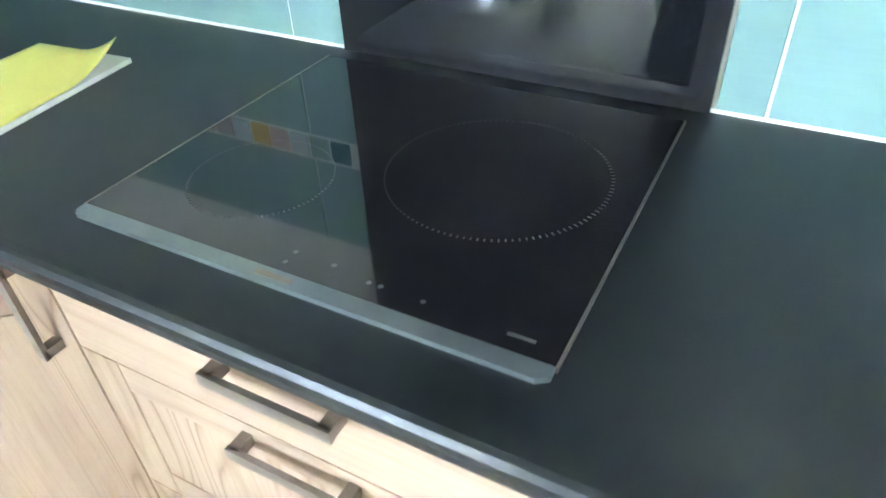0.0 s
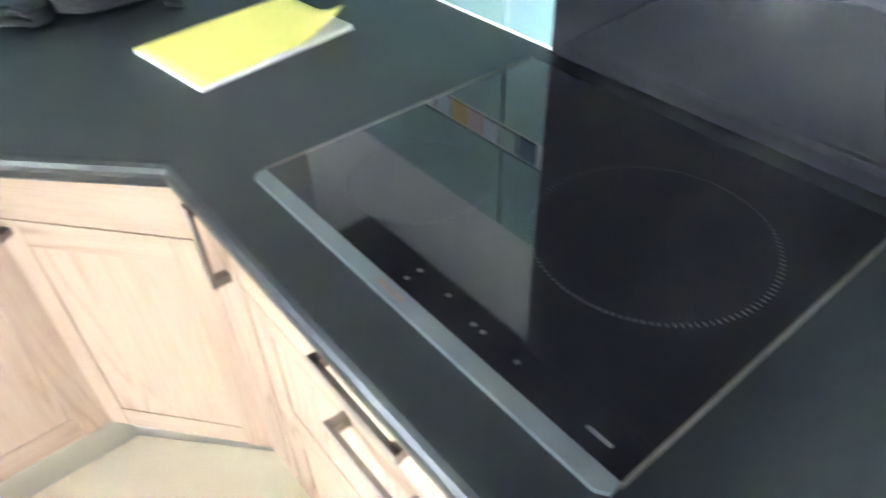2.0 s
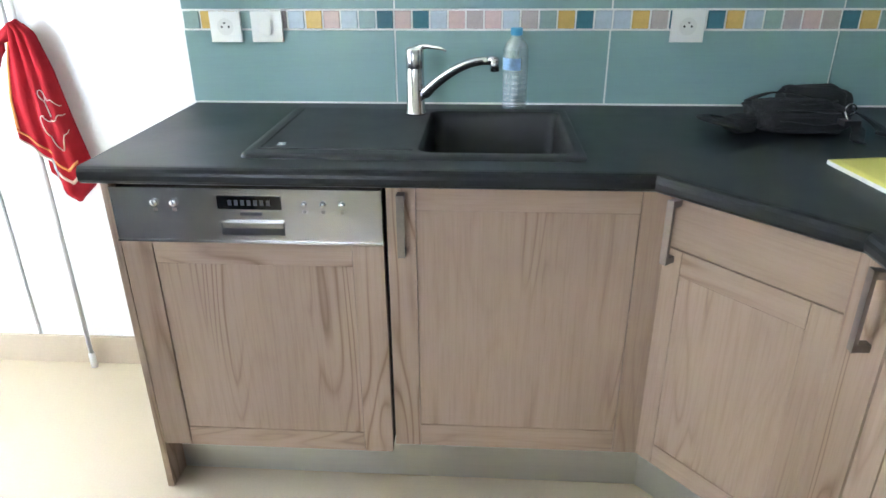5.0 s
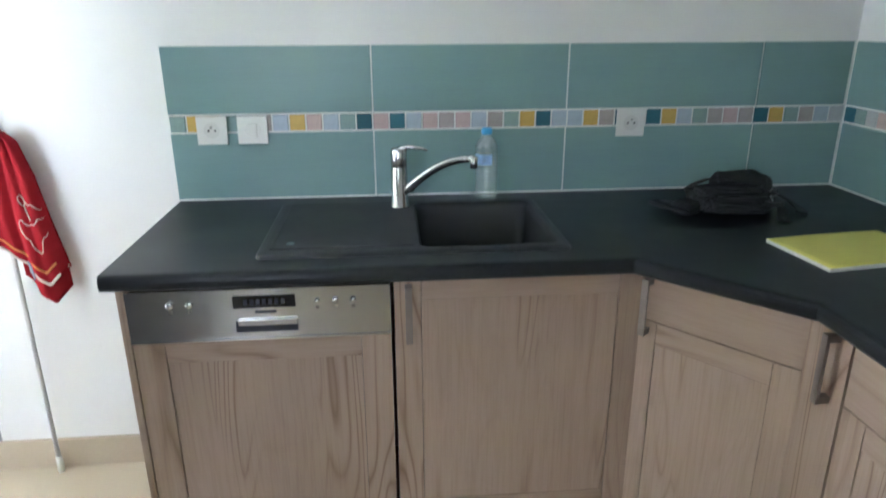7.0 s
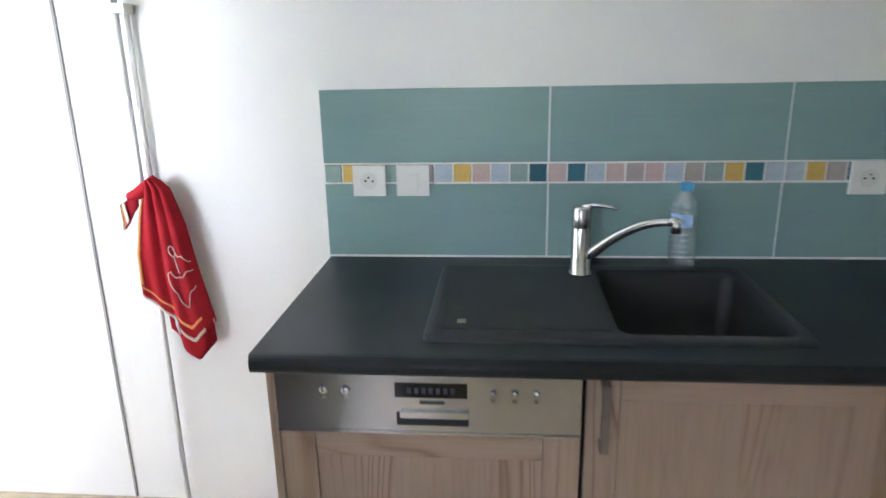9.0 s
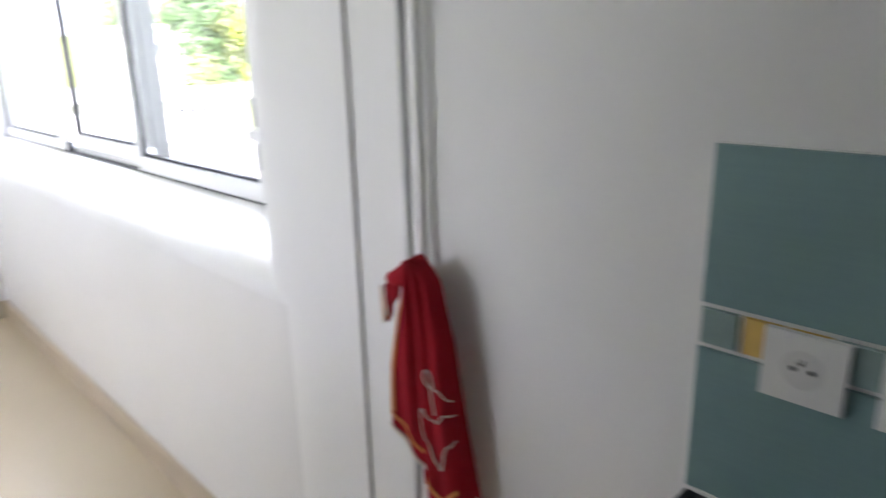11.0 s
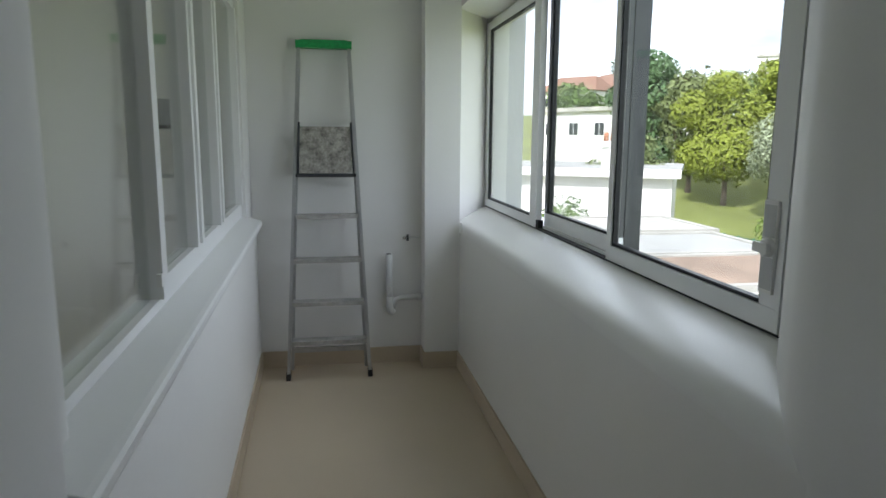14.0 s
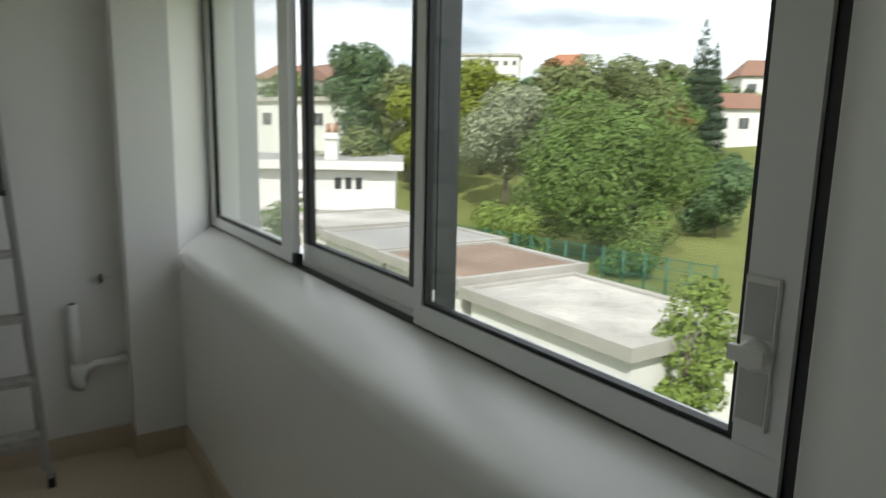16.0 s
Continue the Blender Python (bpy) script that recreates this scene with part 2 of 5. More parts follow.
def link(name, bm, material, bevel=0.0, smooth=False, segments=2):
    if bevel:
        sharp = [e for e in bm.edges if e.is_manifold and e.calc_face_angle(0) > 0.6]
        bmesh.ops.bevel(bm, geom=sharp, offset=bevel, segments=segments, affect="EDGES", profile=0.6, clamp_overlap=True)
    bmesh.ops.recalc_face_normals(bm, faces=bm.faces)
    me = bpy.data.meshes.new(name)
    bm.to_mesh(me)
    bm.free()
    me.materials.append(material)
    if smooth:
        for f in me.polygons:
            f.use_smooth = True
    return new(name, me)


def part(name, bm, material, parent, label="", bevel=0.0, smooth=False):
    ob = link(name, bm, material, bevel, smooth)
    ob.parent = parent
    return tagged(ob, label)


def box_part(name, dims, material, parent, label="", bevel=0.0015):
    bm = bmesh.new()
    add_box(bm, *dims)
    return part(name, bm, material, parent, label, bevel)


def tube_part(name, points, radius, material, parent, label="", sides=12):
    bm = bmesh.new()
    add_tube(bm, points, radius, sides)
    return part(name, bm, material, parent, label, 0, True)


def thing(name, label, category, m=None, group=""):
    ob = new(name)
    ob.empty_display_size = 0.05
    if m is not None:
        ob.matrix_world = m
    return tagged(ob, label, category, group)


def setting(name, bm, material, label, bevel=0.0):
    return tagged(link(name, bm, material, bevel), label, kind="structure")


# ---- the rooms ----
CEIL, CT = 2.50, 0.91
WX0, WX1, WZ0, WZ1, WY = -6.64, -3.442, 1.020, 2.28, 0.25     # the gallery window's opening and the plane of its frame

bm = bmesh.new()
add_box(bm, -7.0, 0.2, -4.1, 0.37, -0.2, 0.0)
setting("floor", bm, M["floor"], "smooth beige vinyl floor")
bm = bmesh.new()
add_box(bm, -7.0, 0.2, -4.1, 0.37, CEIL, CEIL + 0.2)
setting("ceiling", bm, M["ceiling"], "plain white painted ceiling")

bm = bmesh.new()
BEND = [(WX1, WY + 0.001), (-3.362, 0.178), (-3.256, 0.108), (-3.168, 0.052), (-3.108, 0.018), (-3.05, 0.002)]
add_prism(bm, BEND + [(-3.02, 0), (0.2, 0), (0.2, 0.37), (WX1, 0.37)], 0, CEIL)
bm.normal_update()
bmesh.ops.delete(bm, geom=[f for f in bm.faces if abs(f.normal.z) > 0.9], context="FACES_ONLY")
add_prism(bm, [(-7.0, 0), (-6.30, 0), (WX0, WY + 0.01), (WX0, 0.37), (-7.0, 0.37)], WZ0 - 0.118, CEIL)
add_prism(bm, [(-6.30, 0), (-3.095, 0), (WX1, WY + 0.001), (WX1, 0.37), (WX0, 0.37), (WX0, WY + 0.01)], WZ1, CEIL)
north = setting("wall_north", bm, M["wall"], "white painted outer wall with a wide window opening")
for f in north.data.polygons:
    f.use_smooth = abs(f.normal.z) < 0.1 and abs(f.normal.y) > 0.1 and abs(f.normal.x) > 0.01 and f.center.x > -4
bm = bmesh.new()
prof = [(0.37, 0.0), (0.0, 0.0), (0.0, WZ0 - 0.118), (0.003, WZ0 - 0.099), (0.010, WZ0 - 0.083), (0.021, WZ0 - 0.070), (0.035, WZ0 - 0.060), (0.052, WZ0 - 0.053), (0.074, WZ0 - 0.0465), (WY, WZ0), (0.37, WZ0)]
ends = [[bm.verts.new((x, y, z)) for y, z in prof] for x in (-7.0, None) if x] + [[bm.verts.new((-3.02 - min(y, WY + 0.001) * 1.422, y, z)) for y, z in prof]]
for k in range(len(prof)):
    j = (k + 1) % len(prof)
    bm.faces.new((ends[0][k], ends[0][j], ends[1][j], ends[1][k]))
parapet = setting("wall_north_parapet", bm, M["sill_paint"], "white painted wall under the window with a softly rounded sill")
for f in parapet.data.polygons:
    f.use_smooth = len(f.vertices) == 4 and f.normal.z > 0.02

bm = bmesh.new()
add_box(bm, 0.0, 0.2, -4.1, -0.0, 0, CEIL)
setting("wall_east", bm, M["wall"], "white painted wall behind the hob")
bm = bmesh.new()
add_box(bm, -6.8, -6.385, -4.1, 0.0, 0, CEIL)
add_box(bm, -6.385, -6.23, -0.225, -0.0, 0, CEIL)
setting("wall_west", bm, M["wall"], "white painted end wall with a corner pillar")
# unseen south wall; its two openings are added to let fill light in
bm = bmesh.new()
for x0, x1, z0, z1 in ((-6.385, -6.0, 0, CEIL), (-6.0, -4.6, 0, 0.8), (-6.0, -4.6, 2.2, CEIL), (-4.6, -2.75, 0, CEIL), (-2.75, -2.4, 0, 0.9), (-2.75, -2.4, 2.2, CEIL),
                       (-2.4, 0.0, 0, CEIL)):
    add_box(bm, x0, x1, -4.1, -3.9, z0, z1)
setting("wall_south", bm, M["wall"], "unseen white wall with openings added for fill light")
bm = bmesh.new()
add_box(bm, -3.05, -2.95, -3.9, -1.42, 0, CEIL)
setting("wall_partition", bm, M["wall"], "white painted partition wall")
# added overhang, out of view, that blocks the sun from the south openings
bm = bmesh.new()
add_box(bm, -7.5, 0.6, -6.0, -4.1, 2.5, 2.62)
setting("sun_blocking_slab", bm, M["wall"], "unseen white slab added to keep sun out of the south openings")

# gallery's inner wall: low wall, pier, lintel
GX1 = -2.95
GALLERY = Matrix.Translation((GX1, -1.2, 0)) @ pose(0, 0.022, 0, 0, 0, 1.25) @ Matrix.Translation((-GX1, 1.2, 0))     # this wall runs slightly askew
bm = bmesh.new()
add_box(bm, -6.385, GX1, -1.42, -1.225, 0, 0.96)
add_box(bm, -3.13, GX1, -1.42, -1.25, 0.96, CEIL)
add_box(bm, -6.385, -3.13, -1.42, -1.25, 2.24, CEIL)
add_box(bm, -6.385, -6.03, -1.42, -1.25, 0.96, 2.24)
setting("wall_gallery", bm, M["wall"], "white low wall with a pier and lintel round the inner window").matrix_world = GALLERY

bm = bmesh.new()
add_box(bm, -2.972, -2.762, -1.46, -1.180, 0, CEIL)
setting("wall_post", bm, M["wall"], "white painted post at the end of the low wall", 0.006)

# skirting
bm = bmesh.new()
for dims in ((-6.229, -2.06, -0.012, -0.001), (-6.229, -6.218, -0.236, -0.012), (-6.384, -6.229, -0.236, -0.226), (-6.384, -6.373, -1.27, -0.236)):
    add_box(bm, *dims, 0, 0.104)
setting("baseboard", bm, M["plinth_floor"], "beige skirting along the gallery walls", 0.002)
bm = bmesh.new()
add_box(bm, -6.37, -2.976, -1.224, -1.213, 0, 0.104)
setting("baseboard_gallery", bm, M["plinth_floor"], "beige skirting along the low gallery wall", 0.002).matrix_world = GALLERY
bm = bmesh.new()
add_box(bm, -2.739, -2.731, -0.004, -0.001, 0.105, CEIL)
setting("trim", bm, M["joint_grey"], "grey joint strip running up the white wall")


# ---- worktop, tiles ----
def offset_line(points, d):
    """A plan line moved to its left by d, mitred at the corners."""
    out = []
    for k, p in enumerate(points):
        a = (Vector(points[k]) - Vector(points[k - 1])).normalized() if k else None
        b = (Vector(points[k + 1]) - Vector(p)).normalized() if k + 1 < len(points) else None
        a, b = a or b, b or a
        na, nb = Vector((-a.y, a.x)), Vector((-b.y, b.x))
        n = (na + nb).normalized()
        out.append(tuple(Vector(p) + n * (d / max(n.dot(na), 0.3))))
    return out


FRONT = [(-2.048, -0.640), (-0.884, -0.641), (-0.628, -0.914), (-0.628, -2.40)]
worktop = thing("worktop", "anthracite laminate worktop with a rounded front edge", "worktop")
inner = offset_line(FRONT, 0.019)
bm = bmesh.new()
add_prism(bm, [(-2.048, inner[0][1]), (-1.364, inner[0][1]), (-1.364, -0.012), (-2.048, -0.012)], CT - 0.038, CT)
add_prism(bm, [(-1.364, inner[0][1]), (-1.02, inner[0][1]), (-1.02, -0.534), (-1.364, -0.534)], CT - 0.038, CT)
add_prism(bm, [(-1.364, -0.134), (-1.02, -0.134), (-1.02, -0.012), (-1.364, -0.012)], CT - 0.038, CT)
add_prism(bm, [(-1.02, inner[0][1]), inner[1], inner[2], inner[3], (-0.012, -2.40), (-0.012, -0.012), (-1.02, -0.012)], CT - 0.038, CT)
part("board", bm, M["counter"], worktop)
bm = bmesh.new()
profile = [(0.019, CT), (0.011, CT - 0.0008), (0.005, CT - 0.004), (0.001, CT - 0.010), (0.0, CT - 0.017), (0.001, CT - 0.028), (0.005, CT - 0.034), (0.012, CT - 0.038), (0.019, CT - 0.038)]
loops = []
for d, z in profile:
    loops.append([bm.verts.new((x, y, z)) for x, y in offset_line(FRONT, d)])
for a, b in zip(loops, loops[1:]):
    for k in range(len(FRONT) - 1):
        bm.faces.new((a[k], a[k + 1], b[k + 1], b[k]))
bm.faces.new([l[0] for l in loops]), bm.faces.new([l[-1] for l in loops][::-1])
part("front_edge", bm, M["counter"], worktop, "rounded laminate front edge", 0, False)
bm = bmesh.new()
add_box(bm, -2.050, -2.0485, -0.63, -0.012, CT - 0.037, CT - 0.001)
part("end_strip", bm, M["counter"], worktop)
bm = bmesh.new()
add_box(bm, -2.04, -0.010, -0.0125, -0.0095, CT, CT + 0.005)
add_box(bm, -0.0125, -0.0095, -2.4, -0.012, CT, CT + 0.005)
tagged(part("sealant_bead", bm, M["grout"], worktop), "white silicone bead along the tiles")

TILE_TOP, BAND0, BAND1 = 1.353, 1.110, 1.162
bm = bmesh.new()
add_box(bm, -2.056, -0.001, -0.006, -0.001, CT, TILE_TOP)
splash_n = setting("backsplash_north", bm, M["grout"], "sage green tiled splashback with a mosaic band")
bm = bmesh.new()
add_box(bm, -0.006, -0.001, -2.4, -0.007, CT, TILE_TOP)
splash_e = setting("backsplash_east", bm, M["grout"], "sage green tiled splashback with a mosaic band behind the hob")

MOSAIC = {"g": (0.30, 0.40, 0.38), "y": (0.66, 0.44, 0.13), "p": (0.62, 0.46, 0.44), "b": (0.48, 0.55, 0.62), "t": (0.045, 0.13, 0.17), "m": (0.46, 0.40, 0.38),
          "d": (0.06, 0.17, 0.22), "w": (0.58, 0.58, 0.60)}
mosaic_mat = {k: surface("mosaic_" + k, c, 0.2, vary=0.14, coarse=18, fine=90, bump=0.06) for k, c in MOSAIC.items()}


def slab_mesh(name, w, h, d, bevel):
    bm = bmesh.new()
    add_box(bm, 0, w, -d, 0, 0, h)
    for v in bm.verts:
        if v.co.y < -d / 2:
            v.co.x += bevel if v.co.x < w / 2 else -bevel
            v.co.z += bevel if v.co.z < h / 2 else -bevel
    me = bpy.data.meshes.new(name)
    bm.to_mesh(me)
    bm.free()
    return me


def wall_slabs(parent, m, runs, seq_text, band_x0, band_n, pitch):
    """Big tiles in two courses and the mosaic band between; m carries along-the-wall x, depth y, height z into the room."""
    for x0, x1 in runs:
        for z0, z1 in ((CT + 0.003, BAND0 - 0.002), (BAND1 + 0.002, TILE_TOP - 0.001)):
            me = slab_mesh("wall_tile", x1 - x0 - 0.004, z1 - z0, 0.0045, 0.0012)
            me.materials.append(M["teal"])
            ob = new("wall_tile", me)
            ob.matrix_world = m @ pose(x0 + 0.002, -0.0055, z0)
            ob.parent = parent
    cells = {}
    for k in range(band_n):
        c = seq_text[k % len(seq_text)]
        if c not in cells:
            cells[c] = slab_mesh("mosaic_tile", pitch - 0.0045, BAND1 - BAND0 - 0.006, 0.005, 0.0014)
            cells[c].materials.append(mosaic_mat[c])
        ob = new("mosaic_tile", cells[c])
        ob.matrix_world = m @ pose(band_x0 + k * pitch + 0.002, -0.0055, BAND0 + 0.003)
        ob.parent = parent


SEQ_N = "gyygbmbypbgtpdbpmpbmgydb" + "bymtmdybgmpm" + "dygmbw"
wall_slabs(splash_n, pose(0, 0, 0), ((-2.055, -1.467), (-1.467, -0.888), (-0.888, -0.297), (-0.297, -0.012)), SEQ_N, -2.053, 42, 0.0487)
wall_slabs(splash_e, pose(0, 0, 0, 0, 0, -90), ((0.014, 0.31), (0.31, 0.90), (0.90, 1.014), (1.600, 1.665), (1.665, 2.255), (2.255, 2.40)), "dgwpbgydwytwpmbypbgt", 0.016, 20, 0.0487)

# ---- base units ----
DOOR_Z0, DOOR_Z1, FRONT_D = 0.176, 0.866, 0.019


def handle(parent, x, z, upright=True, length=0.126):
    """Flat pewter bow handle: two feet and a bar, standing off the front."""
    bm = bmesh.new()
    h = length / 2
    for s in (-1, 1):
        add_box(bm, -0.008, 0.008, -0.025, 0.0, s * h - 0.007, s * h + 0.007)
    add_box(bm, -0.008, 0.008, -0.028, -0.021, -h - 0.008, h + 0.008)
    bm.transform(pose(x, -FRONT_D - 0.0005, z, 0, 0 if upright else 90, 0))
    return part("handle", bm, M["pewter"], parent, "pewter bow handle", 0.0022)


def framed_front(name, parent, x0, x1, z0, z1, stile=0.062, rail=0.062, label="", right_stile=None, rails=True):
    """A front of limed oak: sunk panel, two stiles and two rails with fine joints."""
    rs, g = right_stile or stile, 0.0016
    bm = bmesh.new()
    add_box(bm, x0 + stile + g, x1 - rs - g, -FRONT_D + 0.0022, -0.002, z0 + rail + g, z1 - rail - g)
    front = part(name, bm, M["oak_v"], parent, label, 0.001)
    for a, b in ((x0, x0 + stile), (x1 - rs, x1)):
        box_part("stile", (a, b, -FRONT_D, 0, z0, z1), M["oak_v"], front, "", 0.0012)
    for a, b in ((z0, z0 + rail), (z1 - rail, z1)):
        box_part("rail", (x0 + stile + g, x1 - rs - g, -FRONT_D + 0.0004, 0, a, b), M["oak_h"], front, "", 0.0012)
    return front


def plain_front(name, parent, x0, x1, z0, z1, material=None):
    return box_part(name, (x0, x1, -FRONT_D, 0, z0, z1), material or M["oak_h"], parent, "", 0.0014)


def carcass(parent, w, depth=0.53, z0=DOOR_Z0 + 0.004, z1=CT - 0.040):
    bm = bmesh.new()
    add_box(bm, 0.002, w - 0.002, 0.003, depth, z0, z1)
    return part("carcass", bm, M["gap"], parent, "cabinet body coloured dark for the shade underneath behind the fronts")


Y_FRONT = -0.556
# dishwasher
dw = thing("dishwasher", "built-in dishwasher with steel control panel and limed oak door", "dishwasher", pose(-2.026, Y_FRONT, 0))
bm = bmesh.new()
add_box(bm, 0.004, 0.592, 0.003, 0.52, 0.15, CT - 0.045)
part("tub_body", bm, M["gap"], dw)
framed_front("door", dw, 0.002, 0.594, 0.150, 0.722, 0.070, 0.055, "limed oak furniture door")
bm = bmesh.new()
add_box(bm, 0.002, 0.594, -0.024, 0.0, 0.727, 0.848)
panel = part("control_panel", bm, M["steel"], dw, "brushed steel control panel", 0.002)
box_part("lower_lip", (0.002, 0.594, -0.027, -0.0, 0.7225, 0.7275), M["steel"], panel)
box_part("display", (0.238, 0.378, -0.0256, -0.024, 0.802, 0.832), M["black_glass"], panel, "dark display window", 0.0)
for k in range(7):
    box_part("display_mark", (0.262 + 0.014 * k, 0.270 + 0.014 * k, -0.0262, -0.0256, 0.811, 0.823), M["anthracite"], panel, "", 0.0)
box_part("brand_bar", (0.286, 0.334, -0.0252, -0.0242, 0.788, 0.795), M["anthracite"], panel, "dark brand mark", 0.0)
box_part("grip_recess", (0.240, 0.380, -0.0252, -0.0242, 0.742, 0.770), M["black_plastic"], panel, "dark grip recess", 0.0)
box_part("grip_lip", (0.248, 0.380, -0.034, -0.0252, 0.762, 0.774), M["steel"], panel, "", 0.003)
for x, r in ((0.099, 0.0088), (0.142, 0.0088), (0.427, 0.006), (0.468, 0.007), (0.509, 0.007)):
    tube_part("button", [(x, -0.024, 0.815), (x, -0.029, 0.815), (x, -0.031, 0.815)], [r, r, r * 0.75], M["chrome"], panel, "round chrome button", 16)
    box_part("button_mark", (x - 0.004, x + 0.004, -0.0250, -0.0242, 0.795, 0.802), M["pewter"], panel, "", 0.0)
# side panel that closes the run
side = thing("end_panel", "limed oak end panel reaching to the floor", "panel", pose(-2.044, Y_FRONT, 0))
box_part("board", (0, 0.016, -0.016, 0.54, 0.0, CT - 0.039), M["oak_v"], side)

unit = thing("sink_cabinet", "limed oak sink cabinet with a framed door", "cabinet", pose(-1.426, Y_FRONT, 0))
carcass(unit, 0.602, z1=CT - 0.26)
d = framed_front("door", unit, 0.003, 0.600, DOOR_Z0, DOOR_Z1, 0.062, 0.062)
handle(d, 0.036, 0.775)

A2, B2 = Vector((-0.822, -0.556)), Vector((-0.577, -0.852))
turn = math.degrees(math.atan2(B2.y - A2.y, B2.x - A2.x))
wd = (B2 - A2).length
unit = thing("corner_cabinet", "limed oak corner cabinet with a slanted front", "cabinet", pose(A2.x, A2.y, 0, 0, 0, turn))
bm = bmesh.new()
add_prism(bm, [(0.004, 0.003), (wd - 0.004, 0.003), (wd + 0.05, 0.35), (-0.05, 0.35)], DOOR_Z0, CT - 0.04)
part("carcass", bm, M["gap"], unit)
d = framed_front("door", unit, 0.002, wd - 0.004, DOOR_Z0, 0.734, 0.050, 0.055, right_stile=0.058)
plain_front("top_front", unit, 0.002, wd - 0.004, 0.7375, DOOR_Z1)
handle(d, 0.028, 0.775)

HX = -0.577
unit = thing("pull_out_cabinet", "narrow limed oak pull-out cabinet beside the hob", "cabinet", pose(HX, B2.y, 0, 0, 0, -90))
W2 = -0.985 - B2.y
carcass(unit, -W2)
d = plain_front("door", unit, 0.006, -W2 - 0.002, DOOR_Z0, DOOR_Z1, M["oak_v"])
handle(d, 0.092, 0.790, True, 0.130)

unit = thing("drawer_cabinet", "limed oak drawer cabinet under the hob", "cabinet", pose(HX, -0.987, 0, 0, 0, -90))
carcass(unit, 0.62)
d = plain_front("drawer", unit, 0.003, 0.617, 0.7385, DOOR_Z1)
handle(d, 0.338, 0.833, False, 0.142)
for z0, z1 in ((0.457, 0.735), (DOOR_Z0, 0.454)):
    d = framed_front("drawer", unit, 0.003, 0.617, z0, z1, 0.062, 0.050)
    handle(d, 0.338, z1 - 0.022, False, 0.142)
unit = thing("base_cabinet", "limed oak base cabinet with a framed door", "cabinet", pose(HX, -1.609, 0, 0, 0, -90))
carcass(unit, 0.60)
framed_front("door", unit, 0.003, 0.597, DOOR_Z0, DOOR_Z1)
unit = copy_thing(unit, pose(HX, -2.211, 0, 0, 0, -90))
unit.scale = (0.3, 1, 1)

plinth = thing("plinth", "brushed aluminium plinth set back under the cabinets", "plinth")
line = [(-2.026, -0.495), (-0.80, -0.495), (-0.525, -0.80), (-0.525, -2.40)]
back_line = offset_line(line, 0.012)
for k in range(3):
    bm = bmesh.new()
    add_prism(bm, [line[k], line[k + 1], back_line[k + 1], back_line[k]], 0.002, 0.172)
    part("board", bm, M["plinth"], plinth)

# ---- sink and tap ----
SINK = surface("black_composite", (0.017, 0.018, 0.019), 0.5, vary=0.2, coarse=9, fine=420, bump=0.12)
sink = thing("sink", "black composite sink with one bowl and a drainer", "sink")
SX0, SX1, SY0, SY1 = -1.735, -1.003, -0.562, -0.095
BX0, BX1, BY0, BY1 = -1.360, -1.026, -0.530, -0.138


def rounded_rect(x0, x1, y0, y1, r, n=5):
    out = []
    for cx, cy, a0 in ((x1 - r, y1 - r, 0), (x0 + r, y1 - r, 90), (x0 + r, y0 + r, 180), (x1 - r, y0 + r, 270)):
        out += [(cx + r * math.cos(radians(a0 + 90 * k / n)), cy + r * math.sin(radians(a0 + 90 * k / n))) for k in range(n + 1)]
    return out


bm = bmesh.new()
rings = []
for grow, z, r in ((0.0, 0.000, 0.02), (-0.001, 0.005, 0.02), (-0.006, 0.008, 0.018), (-0.020, 0.0085, 0.015)):
    rings.append([bm.verts.new((x, y, CT + z)) for x, y in rounded_rect(SX0 - grow, SX1 + grow, SY0 - grow, SY1 + grow, r)])
for a, b in zip(rings, rings[1:]):
    for k in range(len(a)):
        bm.faces.new((a[k], a[(k + 1) % len(a)], b[(k + 1) % len(a)], b[k]))
part("rim", bm, SINK, sink, "", 0, True)
ix0, ix1, iy0, iy1 = SX0 + 0.018, SX1 - 0.018, SY0 + 0.018, SY1 - 0.018
bm = bmesh.new()
hole = rounded_rect(BX0, BX1, BY0, BY1, 0.03)
outer = rounded_rect(ix0, ix1, iy0, iy1, 0.015)
ho, ou = [bm.verts.new((x, y, CT + 0.0085)) for x, y in hole], [bm.verts.new((x, y, CT + 0.0085)) for x, y in outer]
for k in range(len(ho)):
    j = (k + 1) % len(ho)
    bm.faces.new((ou[k], ou[j], ho[j], ho[k]))
part("deck", bm, SINK, sink, "flat drainer deck")
bm = bmesh.new()
rings = []
for grow, z, r in ((0.004, 0.0086, 0.03), (-0.002, 0.004, 0.03), (-0.008, -0.01, 0.03), (-0.012, -0.185, 0.03), (-0.026, -0.207, 0.03), (-0.10, -0.212, 0.02)):
    rings.append([bm.verts.new((x, y, CT + z)) for x, y in rounded_rect(BX0 - grow, BX1 + grow, BY0 - grow, BY1 + grow, r)])
for a, b in zip(rings, rings[1:]):
    for k in range(len(a)):
        bm.faces.new((a[k], b[k], b[(k + 1) % len(a)], a[(k + 1) % len(a)]))
bm.faces.new(rings[-1])
part("bowl", bm, SINK, sink, "deep black bowl", 0, True)
bm = bmesh.new()
add_lathe(bm, [(0.0, 0.0), (0.038, 0.0), (0.040, 0.003), (0.030, 0.004), (0.0, 0.003)], ((BX0 + BX1) / 2, (BY0 + BY1) / 2, CT - 0.211))
part("drain", bm, M["chrome"], sink, "round steel drain", 0, True)
for x0, x1, y0, y1 in ((SX0 + 0.028, SX0 + 0.033, SY0 + 0.05, SY1 - 0.03), (SX0 + 0.028, BX0 - 0.01, SY0 + 0.045, SY0 + 0.050)):
    box_part("drainer_ridge", (x0, x1, y0, y1, CT + 0.008, CT + 0.0105), SINK, sink, "", 0.001)
